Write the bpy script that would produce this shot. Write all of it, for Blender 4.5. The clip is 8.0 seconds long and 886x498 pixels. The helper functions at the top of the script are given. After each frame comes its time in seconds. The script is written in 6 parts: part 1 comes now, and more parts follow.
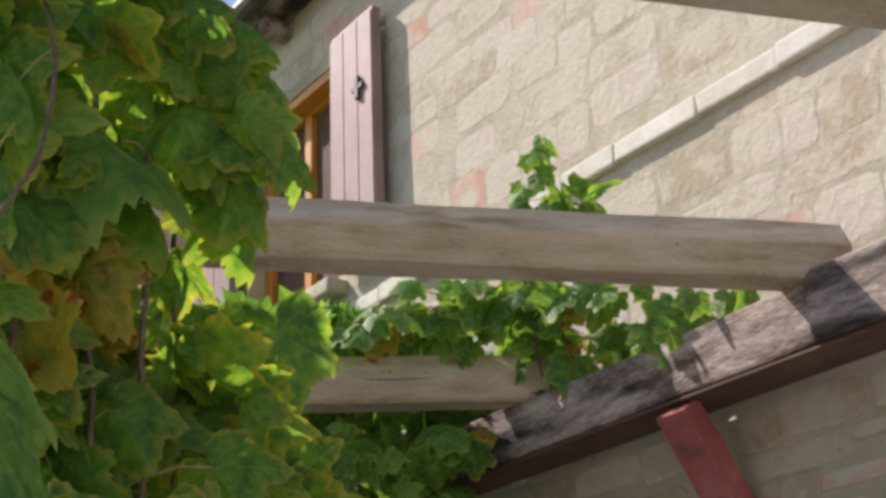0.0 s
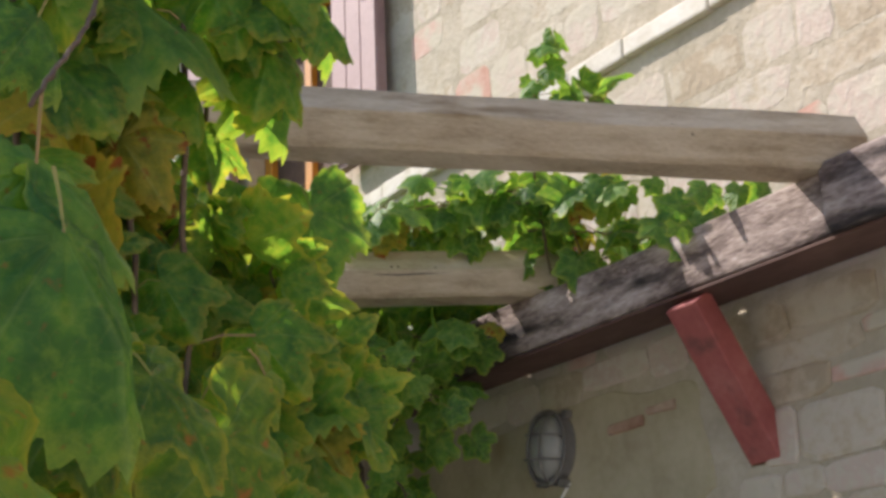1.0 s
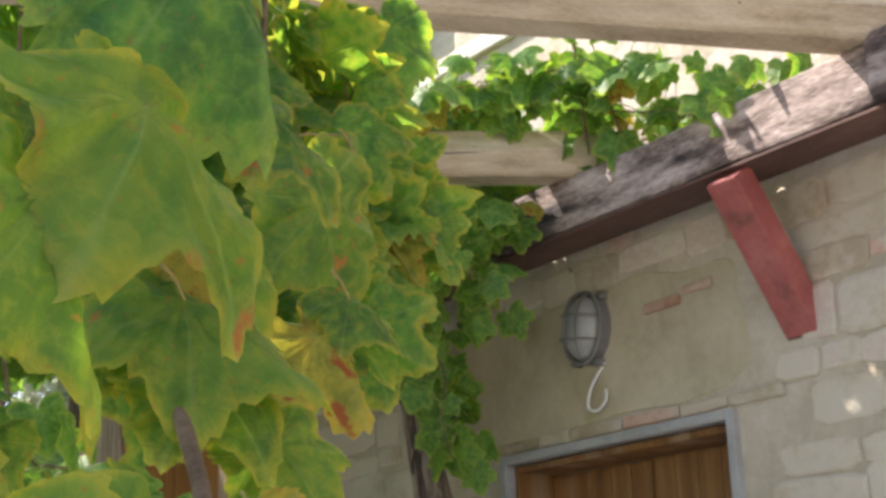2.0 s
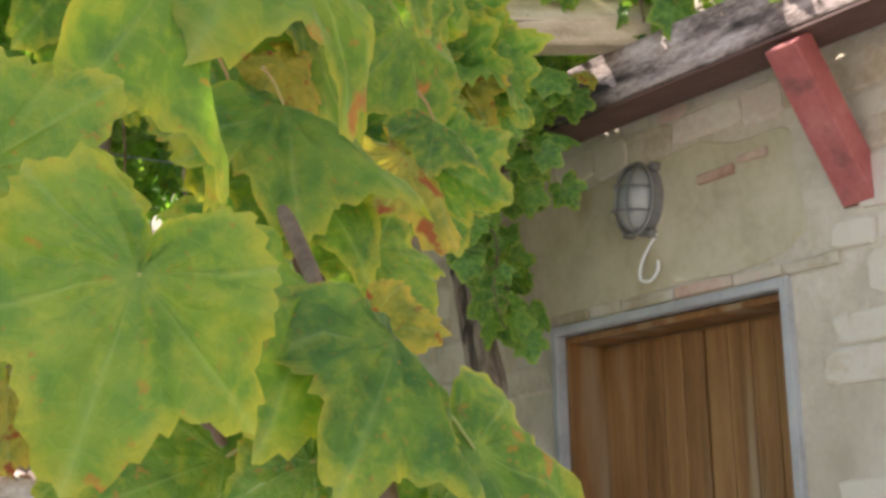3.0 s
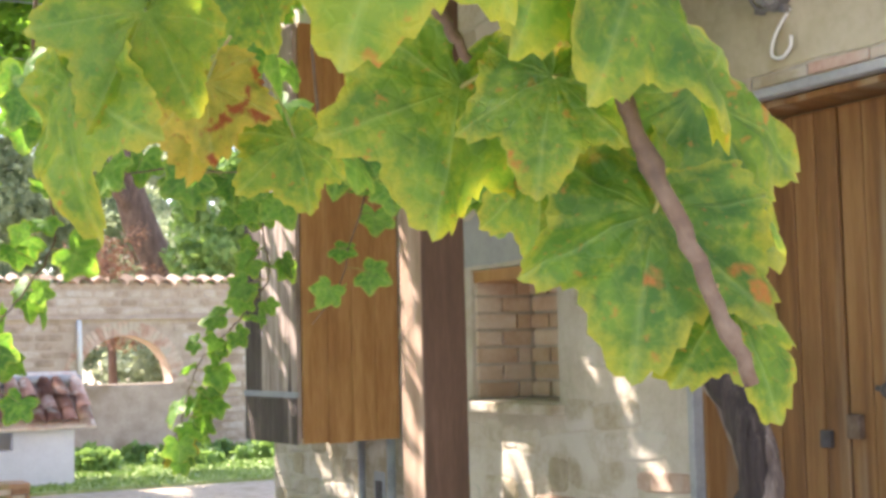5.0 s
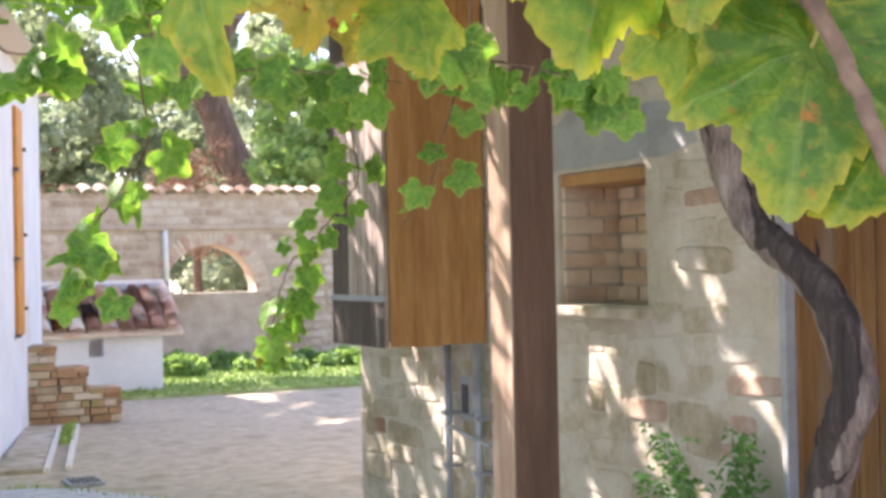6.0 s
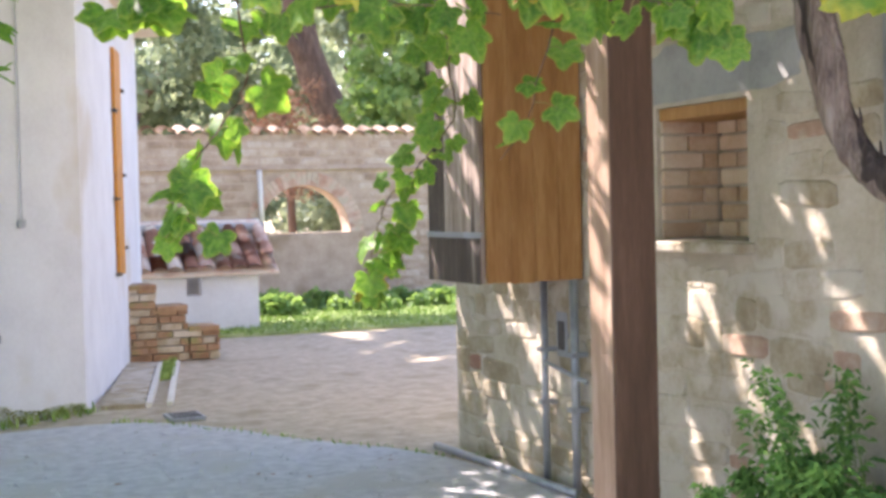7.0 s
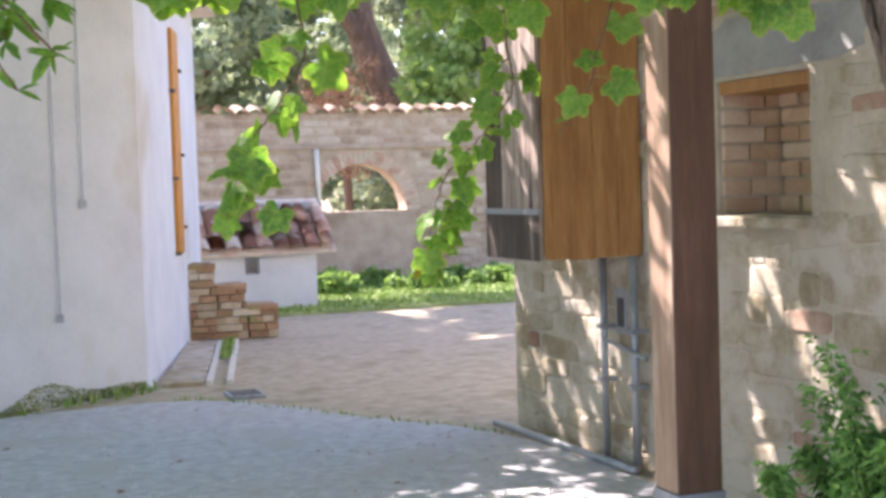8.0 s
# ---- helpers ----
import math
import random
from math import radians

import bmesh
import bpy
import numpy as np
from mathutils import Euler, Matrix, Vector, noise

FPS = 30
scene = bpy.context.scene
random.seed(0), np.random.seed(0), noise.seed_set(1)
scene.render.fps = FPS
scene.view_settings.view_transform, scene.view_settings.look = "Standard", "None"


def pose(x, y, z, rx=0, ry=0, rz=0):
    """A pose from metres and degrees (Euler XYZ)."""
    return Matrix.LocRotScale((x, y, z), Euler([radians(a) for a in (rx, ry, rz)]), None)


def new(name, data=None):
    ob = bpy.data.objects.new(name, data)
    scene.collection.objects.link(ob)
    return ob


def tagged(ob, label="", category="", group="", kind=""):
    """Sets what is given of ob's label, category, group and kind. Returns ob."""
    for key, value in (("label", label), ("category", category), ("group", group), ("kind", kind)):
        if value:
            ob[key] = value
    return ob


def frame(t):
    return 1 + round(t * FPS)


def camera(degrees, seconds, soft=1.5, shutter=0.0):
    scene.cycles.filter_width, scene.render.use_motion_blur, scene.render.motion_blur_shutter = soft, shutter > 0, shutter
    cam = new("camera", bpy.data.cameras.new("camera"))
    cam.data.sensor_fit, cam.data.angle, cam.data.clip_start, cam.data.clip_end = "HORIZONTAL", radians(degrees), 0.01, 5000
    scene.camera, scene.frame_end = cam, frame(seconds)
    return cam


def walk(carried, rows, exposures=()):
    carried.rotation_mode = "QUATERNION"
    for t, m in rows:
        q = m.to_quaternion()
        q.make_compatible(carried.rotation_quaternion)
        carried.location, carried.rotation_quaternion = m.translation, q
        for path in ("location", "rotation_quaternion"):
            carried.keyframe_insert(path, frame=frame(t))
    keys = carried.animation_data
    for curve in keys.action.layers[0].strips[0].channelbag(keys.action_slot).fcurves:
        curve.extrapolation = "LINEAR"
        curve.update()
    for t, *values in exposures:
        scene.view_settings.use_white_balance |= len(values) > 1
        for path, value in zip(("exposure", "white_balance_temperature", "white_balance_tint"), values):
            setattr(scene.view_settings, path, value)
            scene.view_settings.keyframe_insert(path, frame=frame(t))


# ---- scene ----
cam = camera(36.17, 8.0, soft=3.4)
ROWS = [
    (0.0, pose(-0.072, 0.205, 1.645, 113.59, 2.25, -35.19)),
    (0.5, pose(-0.087, 0.248, 1.633, 111.64, 2.36, -35.75)),
    (1.0, pose(-0.107, 0.263, 1.610, 109.82, 2.42, -35.72)),
    (1.2, pose(-0.120, 0.269, 1.587, 109.23, 2.36, -35.68)),
    (2.3, pose(-0.171, 0.321, 1.449, 105.47, 1.56, -34.89)),
    (2.5, pose(-0.178, 0.323, 1.440, 104.51, 1.46, -34.57)),
    (3.0, pose(-0.188, 0.341, 1.420, 102.14, 1.30, -33.66)),
    (3.5, pose(-0.198, 0.351, 1.398, 100.00, 1.34, -32.55)),
    (4.0, pose(-0.206, 0.369, 1.379, 98.07, 1.39, -31.51)),
    (4.5, pose(-0.224, 0.371, 1.358, 96.20, 1.47, -30.47)),
    (4.7, pose(-0.230, 0.373, 1.349, 95.43, 1.44, -29.95)),
    (5.8, pose(-0.257, 0.392, 1.307, 91.33, 1.05, -26.56)),
    (6.0, pose(-0.261, 0.400, 1.303, 90.66, 1.12, -25.79)),
    (6.5, pose(-0.263, 0.423, 1.293, 89.28, 1.18, -23.78)),
    (7.0, pose(-0.277, 0.420, 1.285, 88.24, 1.34, -21.96)),
    (7.5, pose(-0.276, 0.429, 1.276, 87.63, 1.47, -20.50)),
    (8.0, pose(-0.276, 0.441, 1.280, 87.38, 1.78, -19.59)),
]
# Brightness follows the film camera's own exposure.
walk(cam, ROWS, [(0.0, 0.2, 6400, 17), (1.2, 0.55, 6400, 18), (2.3, 1.42, 6500, 18), (3.5, 1.76, 6500, 19), (4.5, 2.1, 6500, 20), (6.0, 2.04, 6350, 26), (7.0, 1.95, 6300, 27), (8.0, 1.8, 6250, 28)])

# ---- world and sun ----
SUN_WAY = Vector((0.78, -1.35, -1.5)).normalized()
sky = bpy.data.worlds.new("sky")
scene.world = sky
sky.use_nodes = True
sn = sky.node_tree.nodes
sl = sky.node_tree.links
tex = sn.new("ShaderNodeTexSky")
tex.sky_type = "NISHITA"
tex.sun_disc = False
tex.sun_elevation = math.asin(-SUN_WAY.z)
tex.sun_rotation = math.atan2(-SUN_WAY.x, -SUN_WAY.y)
sl.new(tex.outputs[0], sn["Background"].inputs[0])
sn["Background"].inputs[1].default_value = 0.15
sun_data = bpy.data.lights.new("sun", "SUN")
sun_data.energy = 4.7
sun_data.angle = radians(0.55)
sun_data.color = (1.0, 0.94, 0.84)
sun = new("sun", sun_data)
sun.rotation_mode = "QUATERNION"
sun.rotation_quaternion = SUN_WAY.to_track_quat("-Z", "Y")


# ---- materials ----
def lin(h):
    """A hex colour as scene-linear values."""
    v = [int(h[i:i + 2], 16) / 255 for i in (0, 2, 4)]
    return tuple(c / 12.92 if c < 0.04045 else ((c + 0.055) / 1.055) ** 2.4 for c in v) + (1.0,)


def material(name, colours, scale=8.0, rough=0.8, bump=0.3, fine=60.0, stretch=(1, 1, 1), per_piece=0.0, metal=0.0, stain=None, stain_scale=1.5, stain_at=0.55, bump_dist=0.01, island=False):
    """Noise-mixed surface: colours over a coarse noise, a fine grain, an optional stain, value shifts per piece."""
    m = bpy.data.materials.new(name)
    m.use_nodes = True
    n, l = m.node_tree.nodes, m.node_tree.links
    b = n["Principled BSDF"]
    b.inputs["Roughness"].default_value = rough
    b.inputs["Metallic"].default_value = metal
    geo = n.new("ShaderNodeNewGeometry")
    info = n.new("ShaderNodeObjectInfo")
    mp = n.new("ShaderNodeMapping")
    mp.inputs["Scale"].default_value = stretch
    l.new(geo.outputs["Position"], mp.inputs["Vector"])
    n1 = n.new("ShaderNodeTexNoise")
    n1.inputs["Scale"].default_value = scale
    n1.inputs["Detail"].default_value = 6
    n1.inputs["Roughness"].default_value = 0.62
    l.new(mp.outputs[0], n1.inputs["Vector"])
    n2 = n.new("ShaderNodeTexNoise")
    n2.inputs["Scale"].default_value = fine
    n2.inputs["Detail"].default_value = 4
    l.new(mp.outputs[0], n2.inputs["Vector"])
    add = n.new("ShaderNodeMath")
    add.operation = "MULTIPLY_ADD"
    l.new(n2.outputs[0], add.inputs[0])
    add.inputs[1].default_value = 0.35
    l.new(n1.outputs[0], add.inputs[2])
    fac = add.outputs[0]
    if per_piece:
        pp = n.new("ShaderNodeMath")
        pp.operation = "MULTIPLY_ADD"
        l.new(geo.outputs["Random Per Island"] if island else info.outputs["Random"], pp.inputs[0])
        pp.inputs[1].default_value = per_piece
        l.new(fac, pp.inputs[2])
        sub = n.new("ShaderNodeMath")
        sub.operation = "SUBTRACT"
        l.new(pp.outputs[0], sub.inputs[0])
        sub.inputs[1].default_value = per_piece / 2
        fac = sub.outputs[0]
    ramp = n.new("ShaderNodeValToRGB")
    el = ramp.color_ramp.elements
    lo, hi = 0.42, 0.95
    el[0].position, el[0].color = lo, lin(colours[0])
    el[1].position, el[1].color = hi, lin(colours[-1])
    for i, c in enumerate(colours[1:-1], 1):
        e = el.new(lo + (hi - lo) * i / (len(colours) - 1))
        e.color = lin(c)
    l.new(fac, ramp.inputs[0])
    out = ramp.outputs[0]
    if stain:
        n3 = n.new("ShaderNodeTexNoise")
        n3.inputs["Scale"].default_value = stain_scale
        n3.inputs["Detail"].default_value = 5
        l.new(mp.outputs[0], n3.inputs["Vector"])
        r3 = n.new("ShaderNodeValToRGB")
        r3.color_ramp.elements[0].position = stain_at
        r3.color_ramp.elements[1].position = stain_at + 0.12
        l.new(n3.outputs[0], r3.inputs[0])
        mx = n.new("ShaderNodeMix")
        mx.data_type = "RGBA"
        l.new(r3.outputs[0], mx.inputs["Factor"])
        l.new(out, mx.inputs["A"])
        mx.inputs["B"].default_value = lin(stain)
        out = mx.outputs["Result"]
    l.new(out, b.inputs["Base Color"])
    bp = n.new("ShaderNodeBump")
    bp.inputs["Strength"].default_value = bump
    bp.inputs["Distance"].default_value = bump_dist
    l.new(add.outputs[0], bp.inputs["Height"])
    l.new(bp.outputs[0], b.inputs["Normal"])
    return m


def leaf_material(name, dark, mid, light, rim, blotch, blotch_at, glow=0.5, gloss=0.42, through_tint=(1.8, 1.75, 0.75, 1)):
    """Vine leaf: green blade, paler veins, yellowed rim and rusty blotches; lets light through."""
    m = bpy.data.materials.new(name)
    m.use_nodes = True
    n, l = m.node_tree.nodes, m.node_tree.links
    b = n["Principled BSDF"]
    b.inputs["Roughness"].default_value = gloss
    b.inputs["Specular IOR Level"].default_value = 0.32
    info = n.new("ShaderNodeObjectInfo")
    co = n.new("ShaderNodeTexCoord")
    off = n.new("ShaderNodeVectorMath")
    off.operation = "SCALE"
    comb = n.new("ShaderNodeCombineXYZ")
    for k in range(3):
        l.new(info.outputs["Random"], comb.inputs[k])
    l.new(comb.outputs[0], off.inputs[0])
    off.inputs["Scale"].default_value = 37.0
    vec = n.new("ShaderNodeVectorMath")
    vec.operation = "ADD"
    l.new(co.outputs["Object"], vec.inputs[0])
    l.new(off.outputs[0], vec.inputs[1])
    n1 = n.new("ShaderNodeTexNoise")
    n1.inputs["Scale"].default_value = 4.0
    n1.inputs["Detail"].default_value = 5
    l.new(vec.outputs[0], n1.inputs["Vector"])
    a = n.new("ShaderNodeMath")
    a.operation = "MULTIPLY_ADD"
    l.new(info.outputs["Random"], a.inputs[0])
    a.inputs[1].default_value = 0.28
    l.new(n1.outputs[0], a.inputs[2])
    ramp = n.new("ShaderNodeValToRGB")
    e = ramp.color_ramp.elements
    e[0].position, e[0].color = 0.4, lin(dark)
    e[1].position, e[1].color = 0.95, lin(light)
    e.new(0.65).color = lin(mid)
    l.new(a.outputs[0], ramp.inputs[0])
    rim_at = n.new("ShaderNodeAttribute")
    rim_at.attribute_name = "rim"
    vein_at = n.new("ShaderNodeAttribute")
    vein_at.attribute_name = "vein"
    # yellowed rim, uneven
    nr = n.new("ShaderNodeTexNoise")
    nr.inputs["Scale"].default_value = 6.5
    nr.inputs["Detail"].default_value = 6
    nr.inputs["Roughness"].default_value = 0.7
    l.new(vec.outputs[0], nr.inputs["Vector"])
    r1 = n.new("ShaderNodeMath")
    r1.operation = "MULTIPLY_ADD"
    l.new(nr.outputs[0], r1.inputs[0])
    r1.inputs[1].default_value = 1.0
    l.new(rim_at.outputs["Fac"], r1.inputs[2])
    r2 = n.new("ShaderNodeMapRange")
    r2.inputs["From Min"].default_value = 1.2
    r2.inputs["From Max"].default_value = 1.6
    r2.inputs["To Max"].default_value = 0.9
    l.new(r1.outputs[0], r2.inputs["Value"])
    m1 = n.new("ShaderNodeMix")
    m1.data_type = "RGBA"
    l.new(r2.outputs[0], m1.inputs["Factor"])
    l.new(ramp.outputs[0], m1.inputs["A"])
    m1.inputs["B"].default_value = lin(rim)
    # pale mottling between the veins
    n7 = n.new("ShaderNodeTexNoise")
    n7.inputs["Scale"].default_value = 8.0
    n7.inputs["Detail"].default_value = 5
    n7.inputs["Roughness"].default_value = 0.65
    l.new(vec.outputs[0], n7.inputs["Vector"])
    r7 = n.new("ShaderNodeMapRange")
    r7.inputs["From Min"].default_value = 0.5
    r7.inputs["From Max"].default_value = 0.72
    r7.inputs["To Max"].default_value = 0.38
    l.new(n7.outputs[0], r7.inputs["Value"])
    m7 = n.new("ShaderNodeMix")
    m7.data_type = "RGBA"
    l.new(r7.outputs[0], m7.inputs["Factor"])
    l.new(m1.outputs["Result"], m7.inputs["A"])
    m7.inputs["B"].default_value = lin(rim)
    # veins
    v2 = n.new("ShaderNodeMath")
    v2.operation = "MULTIPLY"
    l.new(vein_at.outputs["Fac"], v2.inputs[0])
    v2.inputs[1].default_value = 0.16
    m2 = n.new("ShaderNodeMix")
    m2.data_type = "RGBA"
    l.new(v2.outputs[0], m2.inputs["Factor"])
    l.new(m7.outputs["Result"], m2.inputs["A"])
    m2.inputs["B"].default_value = lin("b9c98a")
    # rusty blotches
    n3 = n.new("ShaderNodeTexNoise")
    n3.inputs["Scale"].default_value = 3.2
    n3.inputs["Detail"].default_value = 6
    l.new(vec.outputs[0], n3.inputs["Vector"])
    r3 = n.new("ShaderNodeMapRange")
    r3.inputs["From Min"].default_value = blotch_at
    r3.inputs["From Max"].default_value = blotch_at + 0.07
    l.new(n3.outputs[0], r3.inputs["Value"])
    m3 = n.new("ShaderNodeMix")
    m3.data_type = "RGBA"
    l.new(r3.outputs[0], m3.inputs["Factor"])
    l.new(m2.outputs["Result"], m3.inputs["A"])
    m3.inputs["B"].default_value = lin(blotch)
    m5 = n.new("ShaderNodeMix")
    m5.data_type = "RGBA"
    l.new(m3.outputs["Result"], m5.inputs["A"])
    m5.inputs["B"].default_value = lin("a9b86a")
    # small dark specks
    n6 = n.new("ShaderNodeTexNoise")
    n6.inputs["Scale"].default_value = 14
    n6.inputs["Detail"].default_value = 3
    l.new(vec.outputs[0], n6.inputs["Vector"])
    r6 = n.new("ShaderNodeMapRange")
    r6.inputs["From Min"].default_value = 0.64
    r6.inputs["From Max"].default_value = 0.72
    r6.inputs["To Max"].default_value = 0.55
    l.new(n6.outputs[0], r6.inputs["Value"])
    m6 = n.new("ShaderNodeMix")
    m6.data_type = "RGBA"
    l.new(r6.outputs[0], m6.inputs["Factor"])
    l.new(m5.outputs["Result"], m6.inputs["A"])
    m6.inputs["B"].default_value = lin(blotch)
    l.new(m6.outputs["Result"], b.inputs["Base Color"])
    tr = n.new("ShaderNodeBsdfTranslucent")
    bright = n.new("ShaderNodeMix")
    bright.data_type = "RGBA"
    bright.blend_type = "MULTIPLY"
    bright.inputs["Factor"].default_value = 1.0
    l.new(m6.outputs["Result"], bright.inputs["A"])
    bright.inputs["B"].default_value = through_tint
    l.new(bright.outputs["Result"], tr.inputs["Color"])
    mix = n.new("ShaderNodeMixShader")
    mix.inputs[0].default_value = glow
    l.new(b.outputs[0], mix.inputs[1])
    l.new(tr.outputs[0], mix.inputs[2])
    l.new(mix.outputs[0], n["Material Output"].inputs[0])
    n4 = n.new("ShaderNodeTexNoise")
    n4.inputs["Scale"].default_value = 9
    l.new(vec.outputs[0], n4.inputs["Vector"])
    vo = n.new("ShaderNodeTexVoronoi")
    vo.feature = "DISTANCE_TO_EDGE"
    vo.inputs["Scale"].default_value = 8.5
    l.new(vec.outputs[0], vo.inputs["Vector"])
    quilt = n.new("ShaderNodeMapRange")
    quilt.inputs["From Max"].default_value = 0.16
    l.new(vo.outputs["Distance"], quilt.inputs["Value"])
    hq = n.new("ShaderNodeMath")
    hq.operation = "MULTIPLY_ADD"
    l.new(quilt.outputs[0], hq.inputs[0])
    hq.inputs[1].default_value = 0.3
    l.new(n4.outputs[0], hq.inputs[2])
    hs = n.new("ShaderNodeMath")
    hs.operation = "MULTIPLY_ADD"
    l.new(vein_at.outputs["Fac"], hs.inputs[0])
    hs.inputs[1].default_value = -1.0
    l.new(hq.outputs[0], hs.inputs[2])
    # paler fine veins between the cells
    fine_v = n.new("ShaderNodeMapRange")
    fine_v.inputs["From Max"].default_value = 0.07
    fine_v.inputs["To Min"].default_value = 0.07
    fine_v.inputs["To Max"].default_value = 0.0
    l.new(vo.outputs["Distance"], fine_v.inputs["Value"])
    l.new(fine_v.outputs[0], m5.inputs["Factor"])
    bp = n.new("ShaderNodeBump")
    bp.inputs["Strength"].default_value = 0.4
    bp.inputs["Distance"].default_value = 0.003
    l.new(hs.outputs[0], bp.inputs["Height"])
    l.new(bp.outputs[0], b.inputs["Normal"])
    l.new(bp.outputs[0], tr.inputs["Normal"])
    return m


M_MORTAR = material("mortar", ("aa9e86", "beb29c", "cdc3b0"), 7, 0.92, 0.6, 50, bump_dist=0.02, stain="a69b84", stain_scale=1.3)
M_STONE = material("wall_stone", ("96866a", "aa9b80", "b9ad98", "c6bdac"), 7, 0.9, 0.9, 50, per_piece=0.28, stain="c4baa7", stain_scale=5, stain_at=0.5, bump_dist=0.015)
M_STONE_J = material("wall_stone_far", ("b1a188", "bfb199", "c8beab", "c8b5a5", "d0c7b8"), 5, 0.9, 0.5, 40, per_piece=0.5, island=True, stain="c8bea9", stain_scale=5, stain_at=0.47, bump_dist=0.018)
M_BRICK = material("brick_red", ("96715c", "ae8f78", "c0a892"), 9, 0.9, 0.6, 60, per_piece=0.5, island=False, stain="b3a690", stain_scale=6, stain_at=0.54)
M_PINK = material("brick_pink", ("c2937e", "cca593", "d3b8a9"), 9, 0.9, 0.6, 60, per_piece=0.3, island=True, stain="c8bea9", stain_scale=6, stain_at=0.5)
M_TRIM = material("pale_lime_stone", ("c6bda8", "d8d1c2", "e4dfd4"), 6, 0.9, 0.5, 50, stain="a39a78", stain_scale=5, stain_at=0.62)
M_OLDBRICK = material("mossy_old_brick", ("85664c", "a08062", "b39676"), 9, 0.92, 0.8, 50, per_piece=0.35, stain="8c8658", stain_scale=5, stain_at=0.54)
M_PINKISH = material("brick_worn", ("b08a74", "c2a48e", "cdb8a4"), 9, 0.9, 0.6, 60, per_piece=0.4, stain="bdb09a", stain_scale=6, stain_at=0.5)
M_PLASTER = material("cement_render", ("a39679", "b5a98b", "c2b79c"), 4, 0.9, 0.5, 40, stain="94845c", stain_scale=2.5, stain_at=0.56)
M_CONCRETE = material("concrete", ("8f8d88", "a3a19b", "b0aea8"), 6, 0.88, 0.3, 60)
M_WHITE = material("white_plaster", ("c4c5c8", "d2d3d6", "dcdde0"), 2, 0.9, 0.12, 40, stain="c3bdb2", stain_scale=0.9, stain_at=0.6)
M_GRAVEL = material("gravel", ("a4a2a2", "bebcbb", "d4d2d0"), 14, 0.95, 0.8, 120, stain="b9b5ae", stain_scale=2.0)
M_PAVING = material("paving", ("98896f", "b3a48a", "c6b9a1"), 9, 0.95, 0.8, 45, stain="9d8f72", stain_scale=2.6, stain_at=0.56)
M_GRASS = material("grass", ("6a8638", "90aa55", "b0c27a"), 5, 0.9, 0.6, 80, per_piece=0.3, island=True)
M_LAWN = material("lawn_soil", ("75824a", "98a566", "b9bd8c"), 3, 0.95, 0.5, 60)
M_BEAM = material("weathered_beam", ("2e2420", "6a5a52", "ab9a90", "d8ccc4"), 7, 0.85, 0.6, 70, stretch=(1.6, 0.6, 2.4), stain="2f2723", stain_scale=4.5, stain_at=0.53)
M_RAFTER = material("grey_timber", ("94816a", "b8a68a", "cdbda2", "d9ccb4"), 8, 0.8, 0.7, 110, stretch=(0.5, 1.0, 3.2), stain="87704f", stain_scale=5, stain_at=0.6)
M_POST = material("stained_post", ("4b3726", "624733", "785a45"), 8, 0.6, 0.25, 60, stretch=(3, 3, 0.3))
# Paler copy of the post wood; sunlight on its left face is in the colour.
M_POSTLIT = material("sunlit_post_face", ("8c6e56", "a98c74", "c2aa96"), 8, 0.8, 0.3, 60, stretch=(3, 3, 0.3), stain="6b4b3c", stain_scale=3, stain_at=0.55)
M_PLANK = material("orange_planks", ("845630", "a3733f", "b78a54"), 8, 0.65, 0.3, 50, stretch=(3.5, 3.5, 0.35), per_piece=0.3, stain="7b4c26", stain_scale=4, stain_at=0.63)
M_GREYPLANK = material("pale_planks", ("7c6a5c", "b3a194", "d6c8bc"), 8, 0.85, 0.3, 50, stretch=(3.5, 3.5, 0.35), per_piece=0.2, stain="4a3f3a", stain_scale=3, stain_at=0.58)
M_DARKPLANK = material("dark_plank", ("3a312d", "54483f", "75675c"), 8, 0.85, 0.3, 50, stretch=(3.5, 3.5, 0.35), stain="9a8a7c", stain_scale=3, stain_at=0.62)
M_DOOR = material("varnished_boards", ("664222", "875e32", "a07848"), 6, 0.55, 0.35, 50, stretch=(3, 4, 0.25), per_piece=0.14, stain="987f5f", stain_scale=2.6, stain_at=0.53)
M_REDPAINT = material("red_paint", ("8f4743", "a55a54", "b46f68"), 6, 0.65, 0.3, 60, stain="7a4a44", stain_scale=9, stain_at=0.6)
M_UNDER = material("brown_underside", ("4a332b", "5f443a", "76584c"), 8, 0.8, 0.3, 60, stretch=(1, 0.4, 1))
M_SHUTTER = material("mauve_paint", ("8c6f70", "a1827f", "ab8f8b"), 4, 0.6, 0.15, 60)
M_ORANGE = material("orange_paint", ("a86a1c", "c58428", "d4943a"), 5, 0.5, 0.15, 50)
M_DARKWOOD = material("dark_interior", ("3b2a20", "5c4433", "6e543f"), 4, 0.8, 0.2, 40)
M_METAL = material("grey_pipe", ("8d8f92", "a2a4a6", "b4b5b6"), 10, 0.45, 0.1, 60, metal=0.4)
M_IRON = material("dark_iron", ("4a4644", "615b57", "76706b"), 12, 0.6, 0.3, 60, metal=0.5)
M_GLASS = material("frosted_glass", ("85847e", "989790", "a5a49d"), 3, 0.3, 0.05, 40)
M_CABLE = material("white_cable", ("cfcbc0", "dcd9d0", "e3e0d8"), 5, 0.5, 0.05, 40)
M_TILE = material("clay_tile", ("a0745f", "bd9078", "d0b09c", "e0d2c0"), 6, 0.9, 0.4, 50, per_piece=0.9, stain="e2d9c6", stain_scale=5, stain_at=0.56)
